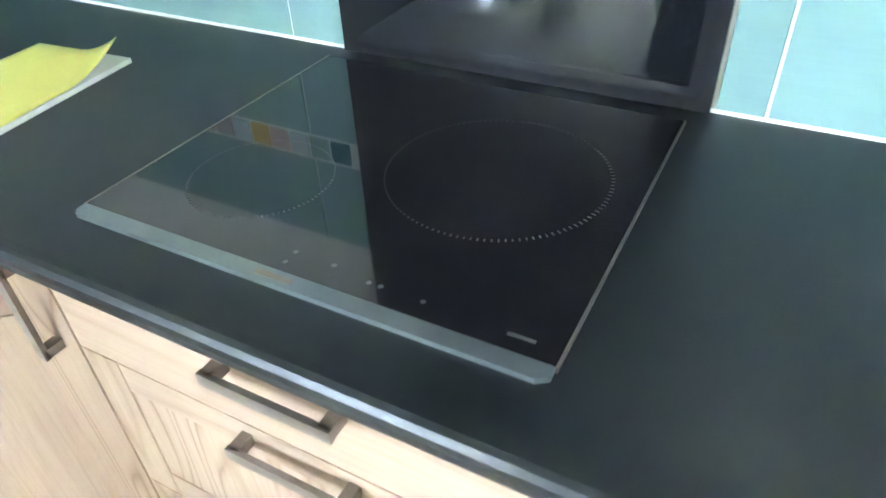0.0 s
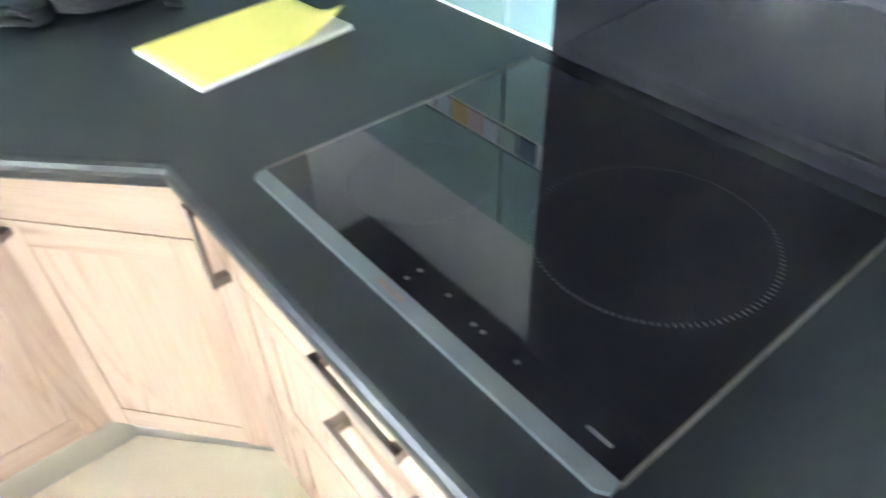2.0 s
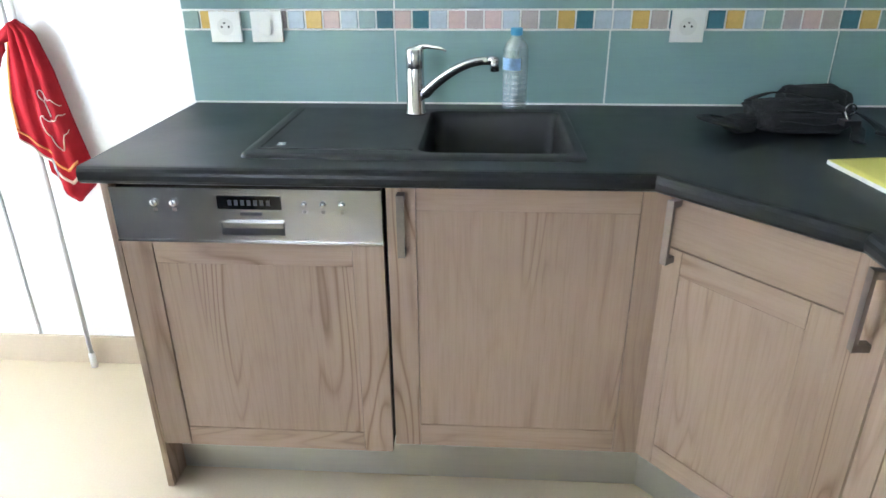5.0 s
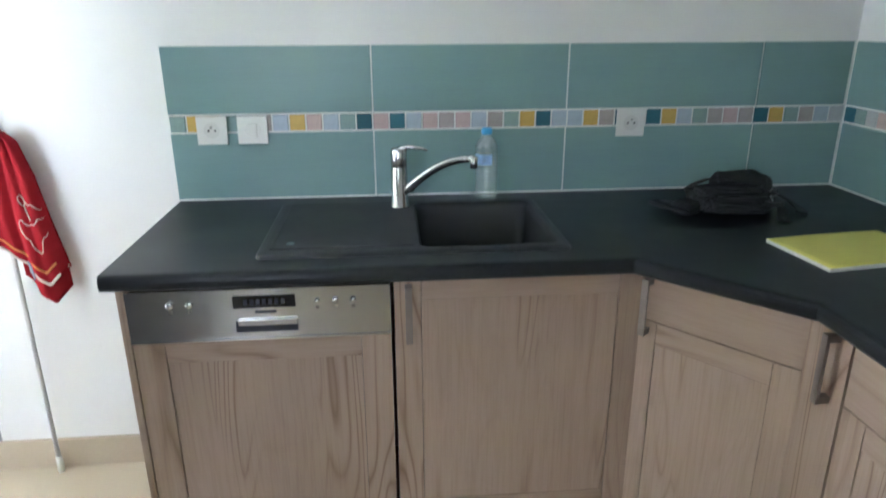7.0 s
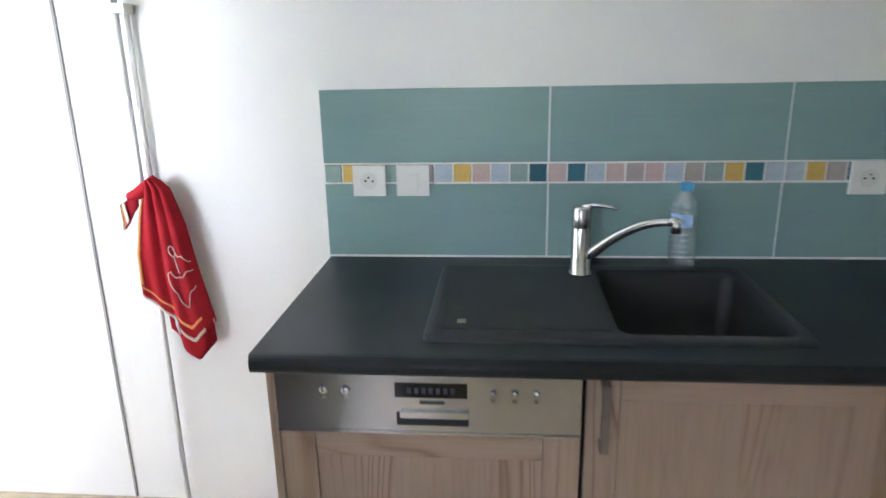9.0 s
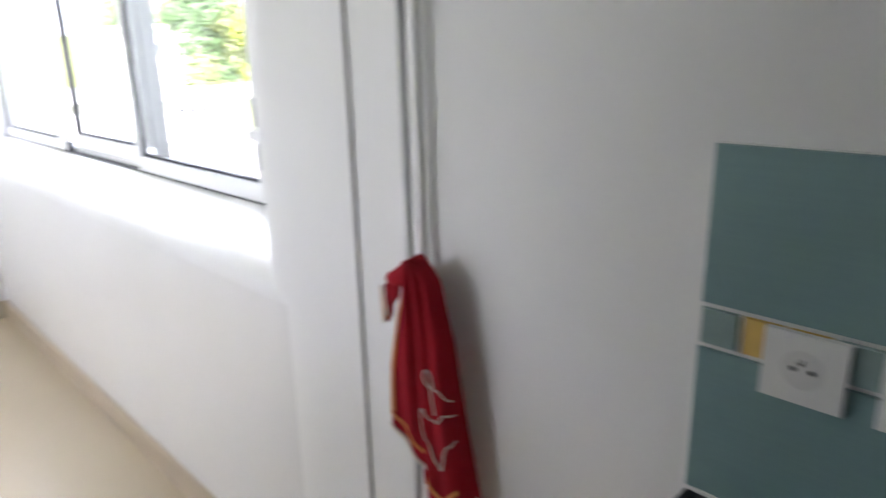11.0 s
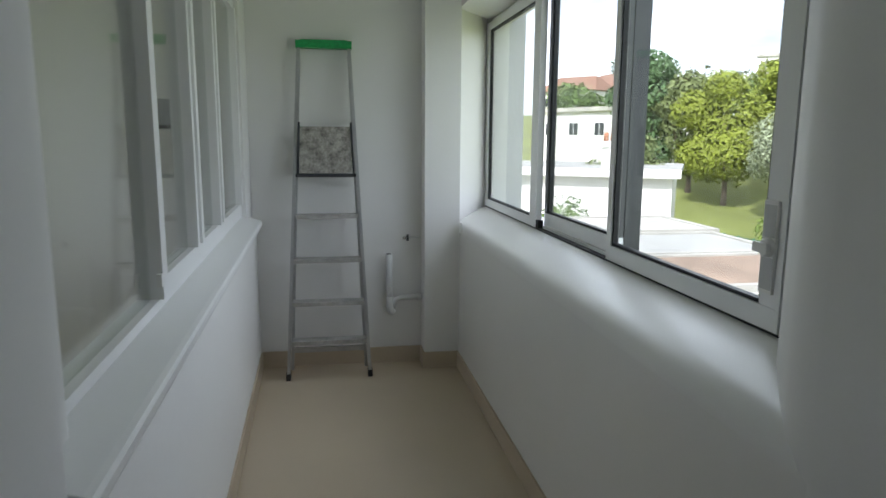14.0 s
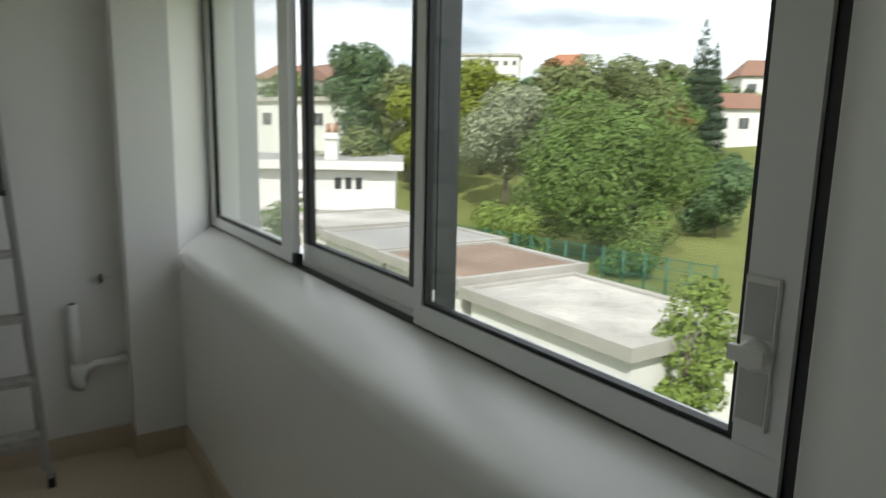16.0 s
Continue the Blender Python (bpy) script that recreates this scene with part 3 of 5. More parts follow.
box_part("overflow_plate", (SX0 + 0.062, SX0 + 0.080, -0.490, -0.468, CT + 0.0085, CT + 0.0098), M["steel"], sink, "small steel plate", 0.0)

tap = thing("kitchen_tap", "brushed chrome mixer tap with a curved spout", "tap", pose(-1.397, -0.168, CT + 0.0085))
bm = bmesh.new()
add_lathe(bm, [(0.0, 0.0), (0.027, 0.0), (0.027, 0.004), (0.0235, 0.006), (0.0225, 0.114), (0.0218, 0.116), (0.0225, 0.118), (0.0225, 0.161), (0.019, 0.166), (0.0, 0.168)], (0, 0, 0), 28)
part("column", bm, M["steel"], tap, "", 0, True)
sp = [(0.015, -0.003, 0.052)]
for k in range(13):
    u = k / 12
    sp.append((0.028 + 0.160 * u, -0.010 - 0.055 * u, 0.056 + 0.088 * math.sin(u * math.pi / 2) ** 0.9))
tube_part("spout", sp, [0.0155, 0.0145] + [0.0130 - 0.0035 * k / 12 for k in range(12)], M["steel"], tap, "curved chrome spout", 14)
bm = bmesh.new()
add_tube(bm, [(0.184, -0.065, 0.144), (0.192, -0.066, 0.146), (0.204, -0.069, 0.145)], [0.0095, 0.0105, 0.0100], 14)
add_tube(bm, [(0.200, -0.068, 0.150), (0.201, -0.068, 0.120)], [0.0112, 0.0108], 14)
part("nozzle", bm, M["chrome"], tap, "chrome nozzle", 0, True)
tube_part("lever", [(0.0, 0.0, 0.163), (0.03, -0.005, 0.170), (0.065, -0.012, 0.166), (0.080, -0.014, 0.160)], [0.009, 0.0062, 0.0045, 0.0025], M["chrome"], tap, "flat chrome lever")

# ---- hob and panel behind it ----
hob = thing("induction_hob", "black glass hob with an aluminium front strip", "hob")
bm = bmesh.new()
add_box(bm, -0.530, -0.062, -1.573, -1.015, CT + 0.0005, CT + 0.006)
part("glass_top", bm, M["black_glass"], hob, "glossy black glass", 0.001)
bm = bmesh.new()
add_prism(bm, [(-0.5305, -1.0145), (-0.5430, -1.0145), (-0.5500, -1.0215), (-0.5500, -1.5630), (-0.5430, -1.5735), (-0.5305, -1.5735)], CT + 0.0005, CT + 0.0066)
strip = part("front_strip", bm, M["alu"], hob, "brushed aluminium strip", 0.0022)
box_part("brand_bar", (-0.544, -0.5365, -1.314, -1.270, CT + 0.0066, CT + 0.0070), M["pewter"], strip, "dark brand mark", 0.0)
for y in (-1.5744, -1.0136):
    box_part("side_strip", (-0.532, -0.060, y - 0.0012, y + 0.0012, CT + 0.0005, CT + 0.0066), M["pewter"], hob, "", 0.0)
MARK = surface("grey_print", (0.085, 0.085, 0.082), 0.5, vary=0.1)
FAINT = surface("faint_print", (0.035, 0.035, 0.036), 0.4, vary=0.1)


def ring_marks(cx, cy, r, n, ink, bold):
    """A printed ring of dashes, longer over the arc that faces the cook."""
    bm = bmesh.new()
    for k in range(n):
        a = 2 * math.pi * k / n
        grow = 0.0007 + 0.0019 * max(0.0, math.cos(a - radians(bold))) ** 0.7
        add_box(bm, -grow, grow, -0.0008, 0.0008, 0, 0.0003, pose(cx + r * math.cos(a), cy + r * math.sin(a), CT + 0.0061, 0, 0, math.degrees(a)))
    part("cooking_ring", bm, ink, hob, "printed dashed grey ring")


ring_marks(-0.278, -1.408, 0.131, 116, MARK, 245)
ring_marks(-0.400, -1.160, 0.086, 90, FAINT, 200)
for x, y in ((-0.500, -1.288), (-0.517, -1.288), (-0.501, -1.335), (-0.508, -1.380), (-0.508, -1.393), (-0.509, -1.439)):
    bm = bmesh.new()
    add_lathe(bm, [(0.0, 0), (0.0030, 0), (0.0030, 0.0003), (0.0, 0.0003)], (x, y, CT + 0.0061), 6)
    part("touch_mark", bm, MARK, hob, "pale touch control mark")
box_part("print_bar", (-0.514, -0.510, -1.549, -1.523, CT + 0.0061, CT + 0.0064), MARK, hob, "small grey print", 0.0)

panel = thing("glass_splashback", "glossy black glass splashback behind the hob", "splashback")
pane = box_part("pane", (-0.003, 0.0, -0.515, 0.0, 0.0, 0.694), M["black_panel"], panel, "glossy black glass")
pane.matrix_local = pose(-0.0205, -1.0498, 0.9445, 0, 0, 1.5)
for dims in ((-0.022, -0.0062, -1.597, -1.566, CT + 0.002, 1.64), (-0.022, -0.0062, -1.049, -1.017, CT + 0.002, 1.64), (-0.022, -0.0062, -1.5655, -1.0495, CT + 0.002, 0.944)):
    box_part("border", dims, M["black_enamel"], panel, "black enamel border")

# ---- wall cabinet and extractor above the hob ----
hood = thing("extractor_hood", "black extractor hood hung over the hob", "hood", pose(0, -1.30, 1.645))
box_part("body", (-0.30, -0.001, -0.298, 0.298, 0.020, 0.14), M["black_enamel"], hood, "", 0.004)
box_part("grille", (-0.285, -0.02, -0.28, 0.28, 0.004, 0.0195), M["black_plastic"], hood, "dark filter grille")
box_part("chimney", (-0.24, -0.001, -0.14, 0.14, 0.1405, 0.85), M["black_enamel"], hood, "", 0.003)
unit = thing("wall_cabinet", "limed oak wall cabinet with its underside's shade coloured in", "cabinet", pose(-0.30, -0.352, 1.655, 0, 0, -90))
# the underside's shade is put into the body's dark colour
box_part("body", (0.0, 0.640, 0.003, 0.299, 0.0, 0.62), M["gap"], unit, "cabinet body coloured dark for the shade underneath")
framed_front("door", unit, 0.002, 0.319, 0.003, 0.617)
framed_front("door", unit, 0.322, 0.638, 0.003, 0.617)

# ---- sockets ----
def plate(name, label, cat, m):
    ob = thing(name, label, cat, m)
    bm = bmesh.new()
    add_box(bm, -0.0425, 0.0425, -0.009, 0.0, -0.0400, 0.0400)
    part("plate", bm, M["white_plastic"], ob, "", 0.004)
    return ob


def socket(m):
    ob = plate("wall_socket", "white plastic wall socket on the mosaic band", "socket", m)
    bm = bmesh.new()
    add_tube(bm, [(0, -0.0092, 0), (0, -0.0098, 0), (0, -0.0060, 0)], [0.0225, 0.0205, 0.0195], 28)
    part("socket_well", bm, surface("white_insert", (0.72, 0.71, 0.68), 0.35, vary=0.03), ob, "round socket insert", 0, False)
    for x in (-0.0095, 0.0095):
        tube_part("contact_hole", [(x, -0.0099, 0.0), (x, -0.0090, 0.0)], 0.0030, M["black_plastic"], ob, "dark contact hole")
    tube_part("earth_pin", [(0, -0.0098, 0.0105), (0, -0.017, 0.0105)], 0.0024, M["chrome"], ob, "metal earth pin")
    return ob


socket(pose(-1.932, -0.0105, 1.1185))
socket(pose(-0.690, -0.0105, 1.1200))
socket(pose(-0.0105, -0.430, 1.1150, 0, 0, -90))
sw = plate("light_switch", "white plastic rocker switch on the mosaic band", "switch", pose(-1.817, -0.0105, 1.1185))
bm = bmesh.new()
add_tube(bm, [(0, -0.0092, 0), (0, -0.0098, 0)], [0.0235, 0.0225], 28)
part("ring", bm, M["white_plastic"], sw)
bm = bmesh.new()
add_box(bm, -0.013, 0.013, -0.0135, -0.0098, -0.018, 0.018)
part("rocker", bm, M["white_plastic"], sw, "white rocker", 0.003)

# ---- loose things on the worktop ----
PLASTIC = thin_glass("clear_bottle_plastic", (0.96, 0.985, 1.0), 2.8)
bottle_out, milk, milk_mix = PLASTIC.node_tree.nodes["Material Output"], PLASTIC.node_tree.nodes.new("ShaderNodeBsdfDiffuse"), PLASTIC.node_tree.nodes.new("ShaderNodeMixShader")
milk.inputs["Color"].default_value, milk_mix.inputs["Fac"].default_value = (0.62, 0.74, 0.80, 1), 0.14
PLASTIC.node_tree.links.new(bottle_out.inputs["Surface"].links[0].from_socket, milk_mix.inputs[1])
PLASTIC.node_tree.links.new(milk.outputs[0], milk_mix.inputs[2])
PLASTIC.node_tree.links.new(milk_mix.outputs[0], bottle_out.inputs["Surface"])
bottle = thing("water_bottle", "clear plastic water bottle with a blue cap by the sink", "bottle", pose(-1.140, -0.086, CT + 0.0005))
bm = bmesh.new()
prof = [(0.0, 0.001), (0.026, 0.0), (0.0315, 0.006)]
for k in range(6):
    z = 0.016 + 0.0135 * k
    prof += [(0.0325, z), (0.0300, z + 0.006), (0.0325, z + 0.0115)]
prof += [(0.0322, 0.100), (0.0322, 0.132), (0.0300, 0.140), (0.0325, 0.146), (0.027, 0.160), (0.016, 0.172), (0.0125, 0.176), (0.0125, 0.182), (0.0, 0.182)]
add_lathe(bm, prof, (0, 0, 0), 24)
body = part("body", bm, PLASTIC, bottle, "clear ribbed plastic", 0, True)
bm = bmesh.new()
add_lathe(bm, [(0.0, 0.1815), (0.0150, 0.1815), (0.0155, 0.184), (0.0150, 0.196), (0.013, 0.198), (0.0, 0.198)], (0, 0, 0), 20)
part("cap", bm, surface("blue_plastic", (0.07, 0.34, 0.62), 0.35, vary=0.05), bottle, "blue screw cap")
bm = bmesh.new()
for k in range(10):
    a0, a1 = radians(190 + 10 * k), radians(200 + 10 * k)
    q = [(0.0329 * math.cos(a), 0.0329 * math.sin(a), z) for a, z in ((a0, 0.102), (a1, 0.102), (a1, 0.130), (a0, 0.130))]
    bm.faces.new([bm.verts.new(p) for p in q])
part("paper_label", bm, surface("blue_white_paper", (0.30, 0.48, 0.75), 0.5, vary=0.35, coarse=60, fine=160), bottle, "blue and white paper label")
bottle.scale = (1.04, 1.04, 1.08)

# notebook
PAPER, YELLOW = surface("white_paper", (0.78, 0.77, 0.73), 0.7, vary=0.05, fine=220), surface("yellow_card", (0.72, 0.66, 0.16), 0.6, vary=0.05, coarse=8, fine=150)
NB = [Vector(p) for p in ((-0.503, -0.759, 0), (-0.203, -0.718, 0), (-0.221, -0.514, 0), (-0.528, -0.552, 0))]
book = thing("notebook", "yellow-covered notebook with a curled corner", "notebook", pose(0, 0, CT + 0.0006))
bm = bmesh.new()
add_prism(bm, [(v.x, v.y) for v in NB], 0, 0.008)
part("page_block", bm, PAPER, book, "white page edges", 0.0006)
bm = bmesh.new()
N = 14
grid = []
for i in range(N + 1):
    row = []
    for j in range(N + 1):
        u, v = i / N, j / N
        p = (NB[0] * (1 - u) + NB[1] * u) * (1 - v) + (NB[3] * (1 - u) + NB[2] * u) * v
        curl = max(0.0, u * 1.0 + (1 - v) * 0.75 - 1.32)
        p.z = 0.0092 + 0.0015 * math.sin(u * 3.1) + curl ** 1.7 * 0.16
        p.x -= curl * 0.03
        row.append(bm.verts.new(p))
    grid.append(row)
for i in range(N):
    for j in range(N):
        bm.faces.new((grid[i][j], grid[i + 1][j], grid[i + 1][j + 1], grid[i][j + 1]))
cover = part("cover", bm, YELLOW, book, "pale yellow card cover lifting at one corner", 0, True)
cover.modifiers.new("thickness", "SOLIDIFY").thickness = 0.0008

# shoulder bag
FABRIC = surface("black_nylon", (0.012, 0.013, 0.014), 0.62, vary=0.3, coarse=25, fine=500, bump=0.5)
bag = thing("shoulder_bag", "crumpled black nylon shoulder bag lying on the worktop", "bag", pose(-0.485, -0.265, CT + 0.001, 0, 0, 6))


def soft_box(name, centre, size, seed, label="", turn_z=0.0, lean=0.0, crease=0.12):
    """A padded fabric body: rounded block with sags, creases and a flat underside."""
    bm = bmesh.new()
    bmesh.ops.create_icosphere(bm, subdivisions=5, radius=1.0)
    for v in bm.verts:
        d = v.co.copy()
        c = Vector([math.copysign(abs(k) ** 0.5, k) for k in d])
        n = noise.noise(d * 1.9 + Vector((seed, 0, 0))) * 0.13 - abs(noise.noise(Vector((d.x * 2.2, d.y * 6.5, d.z * 6.5)) + Vector((0, 0, seed)))) * crease
        c *= 1 + n
        v.co = Vector((c.x * size[0], c.y * size[1] + c.z * lean * size[2], c.z * size[2]))
    bm.transform(pose(*centre, 0, 0, turn_z))
    for v in bm.verts:
        v.co.z = max(v.co.z, 0.001)
    return part(name, bm, FABRIC, bag, label, 0, True)


soft_box("body", (0.010, 0.010, 0.030), (0.120, 0.062, 0.030), 3.0, "", -4, 0.2)
soft_box("back_panel", (0.085, 0.070, 0.046), (0.082, 0.034, 0.042), 8.0, "padded back panel standing up", -6, 0.3, 0.06)
soft_box("front_pocket", (0.000, -0.042, 0.030), (0.095, 0.026, 0.026), 12.0, "zipped front pocket", -8, 0.5, 0.2)
soft_box("upper_pocket", (-0.010, -0.008, 0.058), (0.090, 0.030, 0.014), 21.0, "flat upper pocket", -8, 0.4, 0.2)
soft_box("side_pouch", (-0.135, -0.020, 0.020), (0.034, 0.030, 0.020), 17.0, "", 25)
for k, (x0, x1, y, z) in enumerate(((-0.075, 0.065, -0.068, 0.058), (-0.070, 0.055, -0.076, 0.034), (-0.06, 0.07, -0.040, 0.074))):
    tube_part("zip", [(x0 + (x1 - x0) * u, y - 0.004 * math.sin(u * 3) - 0.010 * u, z + 0.004 * math.sin(u * 5 + k)) for u in (0, 0.2, 0.4, 0.6, 0.8, 1)], 0.0020, M["black_plastic"], bag, "black zip", 6)
tube_part("zip_pull", [(0.070, -0.083, 0.058), (0.076, -0.092, 0.040), (0.074, -0.094, 0.026)], 0.0024, M["chrome"], bag, "chrome zip pull", 6)
tube_part("ring", [(0.098 + 0.013 * math.cos(a), -0.060, 0.058 + 0.013 * math.sin(a)) for a in [k * 0.55 for k in range(12)]], 0.0020, M["chrome"], bag, "chrome ring", 6)


def strap(points, w=0.016):
    bm = bmesh.new()
    prev = None
    pts = [Vector(p) for p in points]
    for k, p in enumerate(pts):
        dd = pts[min(k + 1, len(pts) - 1)] - pts[max(0, k - 1)]
        s = Vector((-dd.y, dd.x, 0.0)).normalized() * w
        cur = (bm.verts.new(p - s + Vector((0, 0, 0.004))), bm.verts.new(p + s + Vector((0, 0, -0.001))))
        if prev:
            bm.faces.new((prev[0], cur[0], cur[1], prev[1]))
        prev = cur
    ob = part("strap", bm, FABRIC, bag, "wide black webbing strap", 0, True)
    ob.modifiers.new("thickness", "SOLIDIFY").thickness = 0.0035


strap([(-0.150 - 0.070 * math.sin(a), -0.005 - 0.050 * math.cos(a), 0.020 + 0.014 * math.sin(a)) for a in [k * 0.35 for k in range(10)]], 0.014)
strap([(0.095 + 0.085 * math.sin(a), -0.035 + 0.075 * math.cos(a) - 0.02, 0.058 - 0.048 * min(1.0, a / 1.7)) for a in [k * 0.3 for k in range(9)]], 0.015)
strap([(0.085 + 0.012 * math.sin(k), -0.075 - 0.016 * k, 0.044 - 0.010 * k if k < 4 else 0.006) for k in range(6)], 0.014)
strap([(-0.10 + 0.028 * k, 0.035 + 0.012 * math.sin(k * 0.8), 0.062 + 0.018 * math.sin(k * 0.5)) for k in range(8)], 0.012)
box_part("buckle", (0.062, 0.100, -0.105, -0.075, 0.030, 0.042), M["black_plastic"], bag, "black plastic buckle", 0.003)

# ---- towel and rod on the wall ----
rod = thing("crank_rod", "white metal shutter crank rod hanging on the wall", "rod", pose(-2.546, 0, 0))
ROD = surface("white_enamel_tube", (0.62, 0.62, 0.61), 0.35, 0.1, vary=0.04)
tube_part("long_tube", [(0, -0.036, 0.05), (0, -0.034, 0.8), (-0.002, -0.034, 1.560)], 0.0072, ROD, rod)
tube_part("back_tube", [(0.017, -0.016, 0.98), (0.015, -0.016, 1.552)], 0.0068, M["white_plastic"], rod, "white tube behind the rod")
bm = bmesh.new()
add_box(bm, -0.014, 0.026, -0.046, -0.001, 1.548, 1.572)
part("bracket", bm, M["white_plastic"], rod, "white wall bracket", 0.006)
tube_part("swivel", [(-0.002, -0.034, 1.560), (-0.004, -0.034, 1.640), (-0.006, -0.028, 1.70)], [0.0085, 0.007, 0.006], M["steel"], rod)
tube_part("foot_cap", [(0, -0.036, 0.0), (0, -0.036, 0.055)], 0.0105, M["white_plastic"], rod, "white plastic foot cap")

RED, CREAM = surface("red_terry", (0.36, 0.018, 0.026), 0.92, vary=0.22, coarse=14, fine=600, bump=0.7, specular=0.1), surface("cream_terry", (0.70, 0.62, 0.52), 0.9, vary=0.12, fine=500, bump=0.6, specular=0.1)
ORANGE = surface("orange_terry", (0.72, 0.30, 0.10), 0.9, vary=0.12, fine=500, bump=0.6, specular=0.1)
towel = thing("towel", "red terry towel with cream border hung on the rod", "towel", pose(-2.506, 0, 0))
TL = ((0.0, -0.016), (0.10, -0.030), (0.30, -0.048), (0.62, -0.066), (1.0, -0.066))
TR = ((0.0, 0.012), (0.06, 0.040), (0.30, 0.068), (0.62, 0.088), (1.0, 0.116))


def lerp(table, v):
    for (a, x), (b, y) in zip(table, table[1:]):
        if v <= b:
            return x + (y - x) * (v - a) / (b - a)
    return table[-1][1]


def cloth(u, v, lift=0.0):
    """A place on the hanging towel: u across, v down."""
    x = lerp(TL, v) * (1 - u) + lerp(TR, v) * u
    drop = 0.33 + 0.135 * min(1.0, u * 1.35) - 0.05 * max(0.0, u - 0.75) * 4
    fold = 0.014 * math.sin(u * 9.0 + v * 1.5) * (0.25 + 0.75 * v) + 0.006 * math.sin(u * 21 + 2)
    bulge = 0.030 * math.sin(math.pi * min(1, max(0, u))) * (1 - 0.4 * v)
    return Vector((x, -0.046 - bulge - fold - lift, 1.138 - 0.010 * abs(u - 0.5) * 2 * (1 - v) - drop * v))


def cloth_patch(name, u0, u1, v0, v1, nu, nv, material, lift, label=""):
    bm = bmesh.new()
    g = [[bm.verts.new(cloth(u0 + (u1 - u0) * i / nu, v0 + (v1 - v0) * j / nv, lift)) for j in range(nv + 1)] for i in range(nu + 1)]
    for i in range(nu):
        for j in range(nv):
            bm.faces.new((g[i][j], g[i + 1][j], g[i + 1][j + 1], g[i][j + 1]))
    ob = part(name, bm, material, towel, label, 0, True)
    ob.modifiers.new("thickness", "SOLIDIFY").thickness = 0.004
    return ob


cloth_patch("cloth", 0, 1, 0, 1, 36, 36, RED, 0.0, "deep red terry cloth")
cloth_patch("border", 0, 1, 0.895, 0.915, 30, 1, ORANGE, 0.006, "thin orange woven line")
cloth_patch("hem", 0, 1, 0.975, 1.0, 30, 1, CREAM, 0.006, "cream hem")
cloth_patch("side_hem", 0.0, 0.05, 0.12, 0.88, 2, 24, ORANGE, 0.006, "orange side hem")
for path in ([(0.70 + 0.055 * math.cos(a), 0.43 + 0.032 * math.sin(a)) for a in [k * 0.63 for k in range(11)]],
             [(0.72 + 0.05 * u, 0.46 + 0.10 * u) for u in [k / 4 for k in range(5)]],
             [(0.76 + 0.20 * u, 0.43 + 0.10 * u + 0.012 * math.sin(u * 9)) for u in [k / 8 for k in range(9)]],
             [(0.62 + 0.34 * u, 0.575 + 0.020 * abs(math.sin(u * 8))) for u in [k / 16 for k in range(17)]],
             [(0.66 + 0.11 * math.cos(a), 0.635 + 0.065 * math.sin(a)) for a in [radians(95 + 15 * k) for k in range(12)]],
             [(0.66 + 0.28 * u, 0.70 + 0.075 * math.sin(math.pi * min(1.0, u * 1.25)) ** 0.8 + 0.012 * math.sin(u * 16)) for u in [k / 14 for k in range(15)]]):
    tube_part("embroidery", [cloth(u, v, 0.006) for u, v in path], 0.0016, CREAM, towel, "cream embroidered outline", 6)
bm = bmesh.new()
g = [[bm.verts.new((-0.045 - 0.06 * u, -0.05 - 0.012 * math.sin(u * 4 + v), 1.095 - 0.035 * u - (0.035 + 0.035 * u) * v)) for v in (0, 0.33, 0.66, 1)] for u in (0, 0.25, 0.5, 0.75, 1)]
for i in range(4):
    for j in range(3):
        bm.faces.new((g[i][j], g[i + 1][j], g[i + 1][j + 1], g[i][j + 1]))
ob = part("folded_corner", bm, RED, towel, "red corner knotted round the rod", 0, True)
ob.modifiers.new("thickness", "SOLIDIFY").thickness = 0.005
for a, b, material in ((0.55, 0.72, CREAM), (0.76, 0.82, ORANGE), (0.90, 1.0, CREAM)):
    bm = bmesh.new()
    pts = [Vector((-0.045 - 0.06 * u, -0.057 - 0.012 * math.sin(u * 4 + v), 1.095 - 0.035 * u - (0.035 + 0.035 * u) * v)) for u, v in ((a, 0), (b, 0), (b, 1), (a, 1))]
    bm.faces.new([bm.verts.new(p) for p in pts])
    ob = part("corner_stripe", bm, material, towel)
    ob.modifiers.new("thickness", "SOLIDIFY").thickness = 0.003
bm = bmesh.new()
add_tube(bm, [(-0.07, -0.05, 1.085), (-0.04, -0.062, 1.095), (-0.01, -0.06, 1.115), (0.01, -0.05, 1.135)], [0.012, 0.016, 0.018, 0.012], 10)
part("knot", bm, RED, towel, "", 0, True)
ob = cloth_patch("care_tag", 0.42, 0.52, 0.955, 1.04, 2, 3, surface("grey_tag", (0.40, 0.45, 0.52), 0.6, vary=0.2, coarse=40), 0.005, "small grey care label")
cloth_patch("under_layer", 0.30, 0.96, 0.98, 1.13, 14, 4, RED, -0.008, "lower layer of red cloth")


# ---- gallery window: three sashes in two tracks ----
def pane_part(parent, x0, x1, y, z0, z1):
    bm = bmesh.new()
    add_box(bm, x0, x1, y - 0.003, y + 0.003, z0, z1)
    ob = part("pane", bm, M["glass"], parent, "clear glass pane")
    ob.visible_shadow = False
    return ob


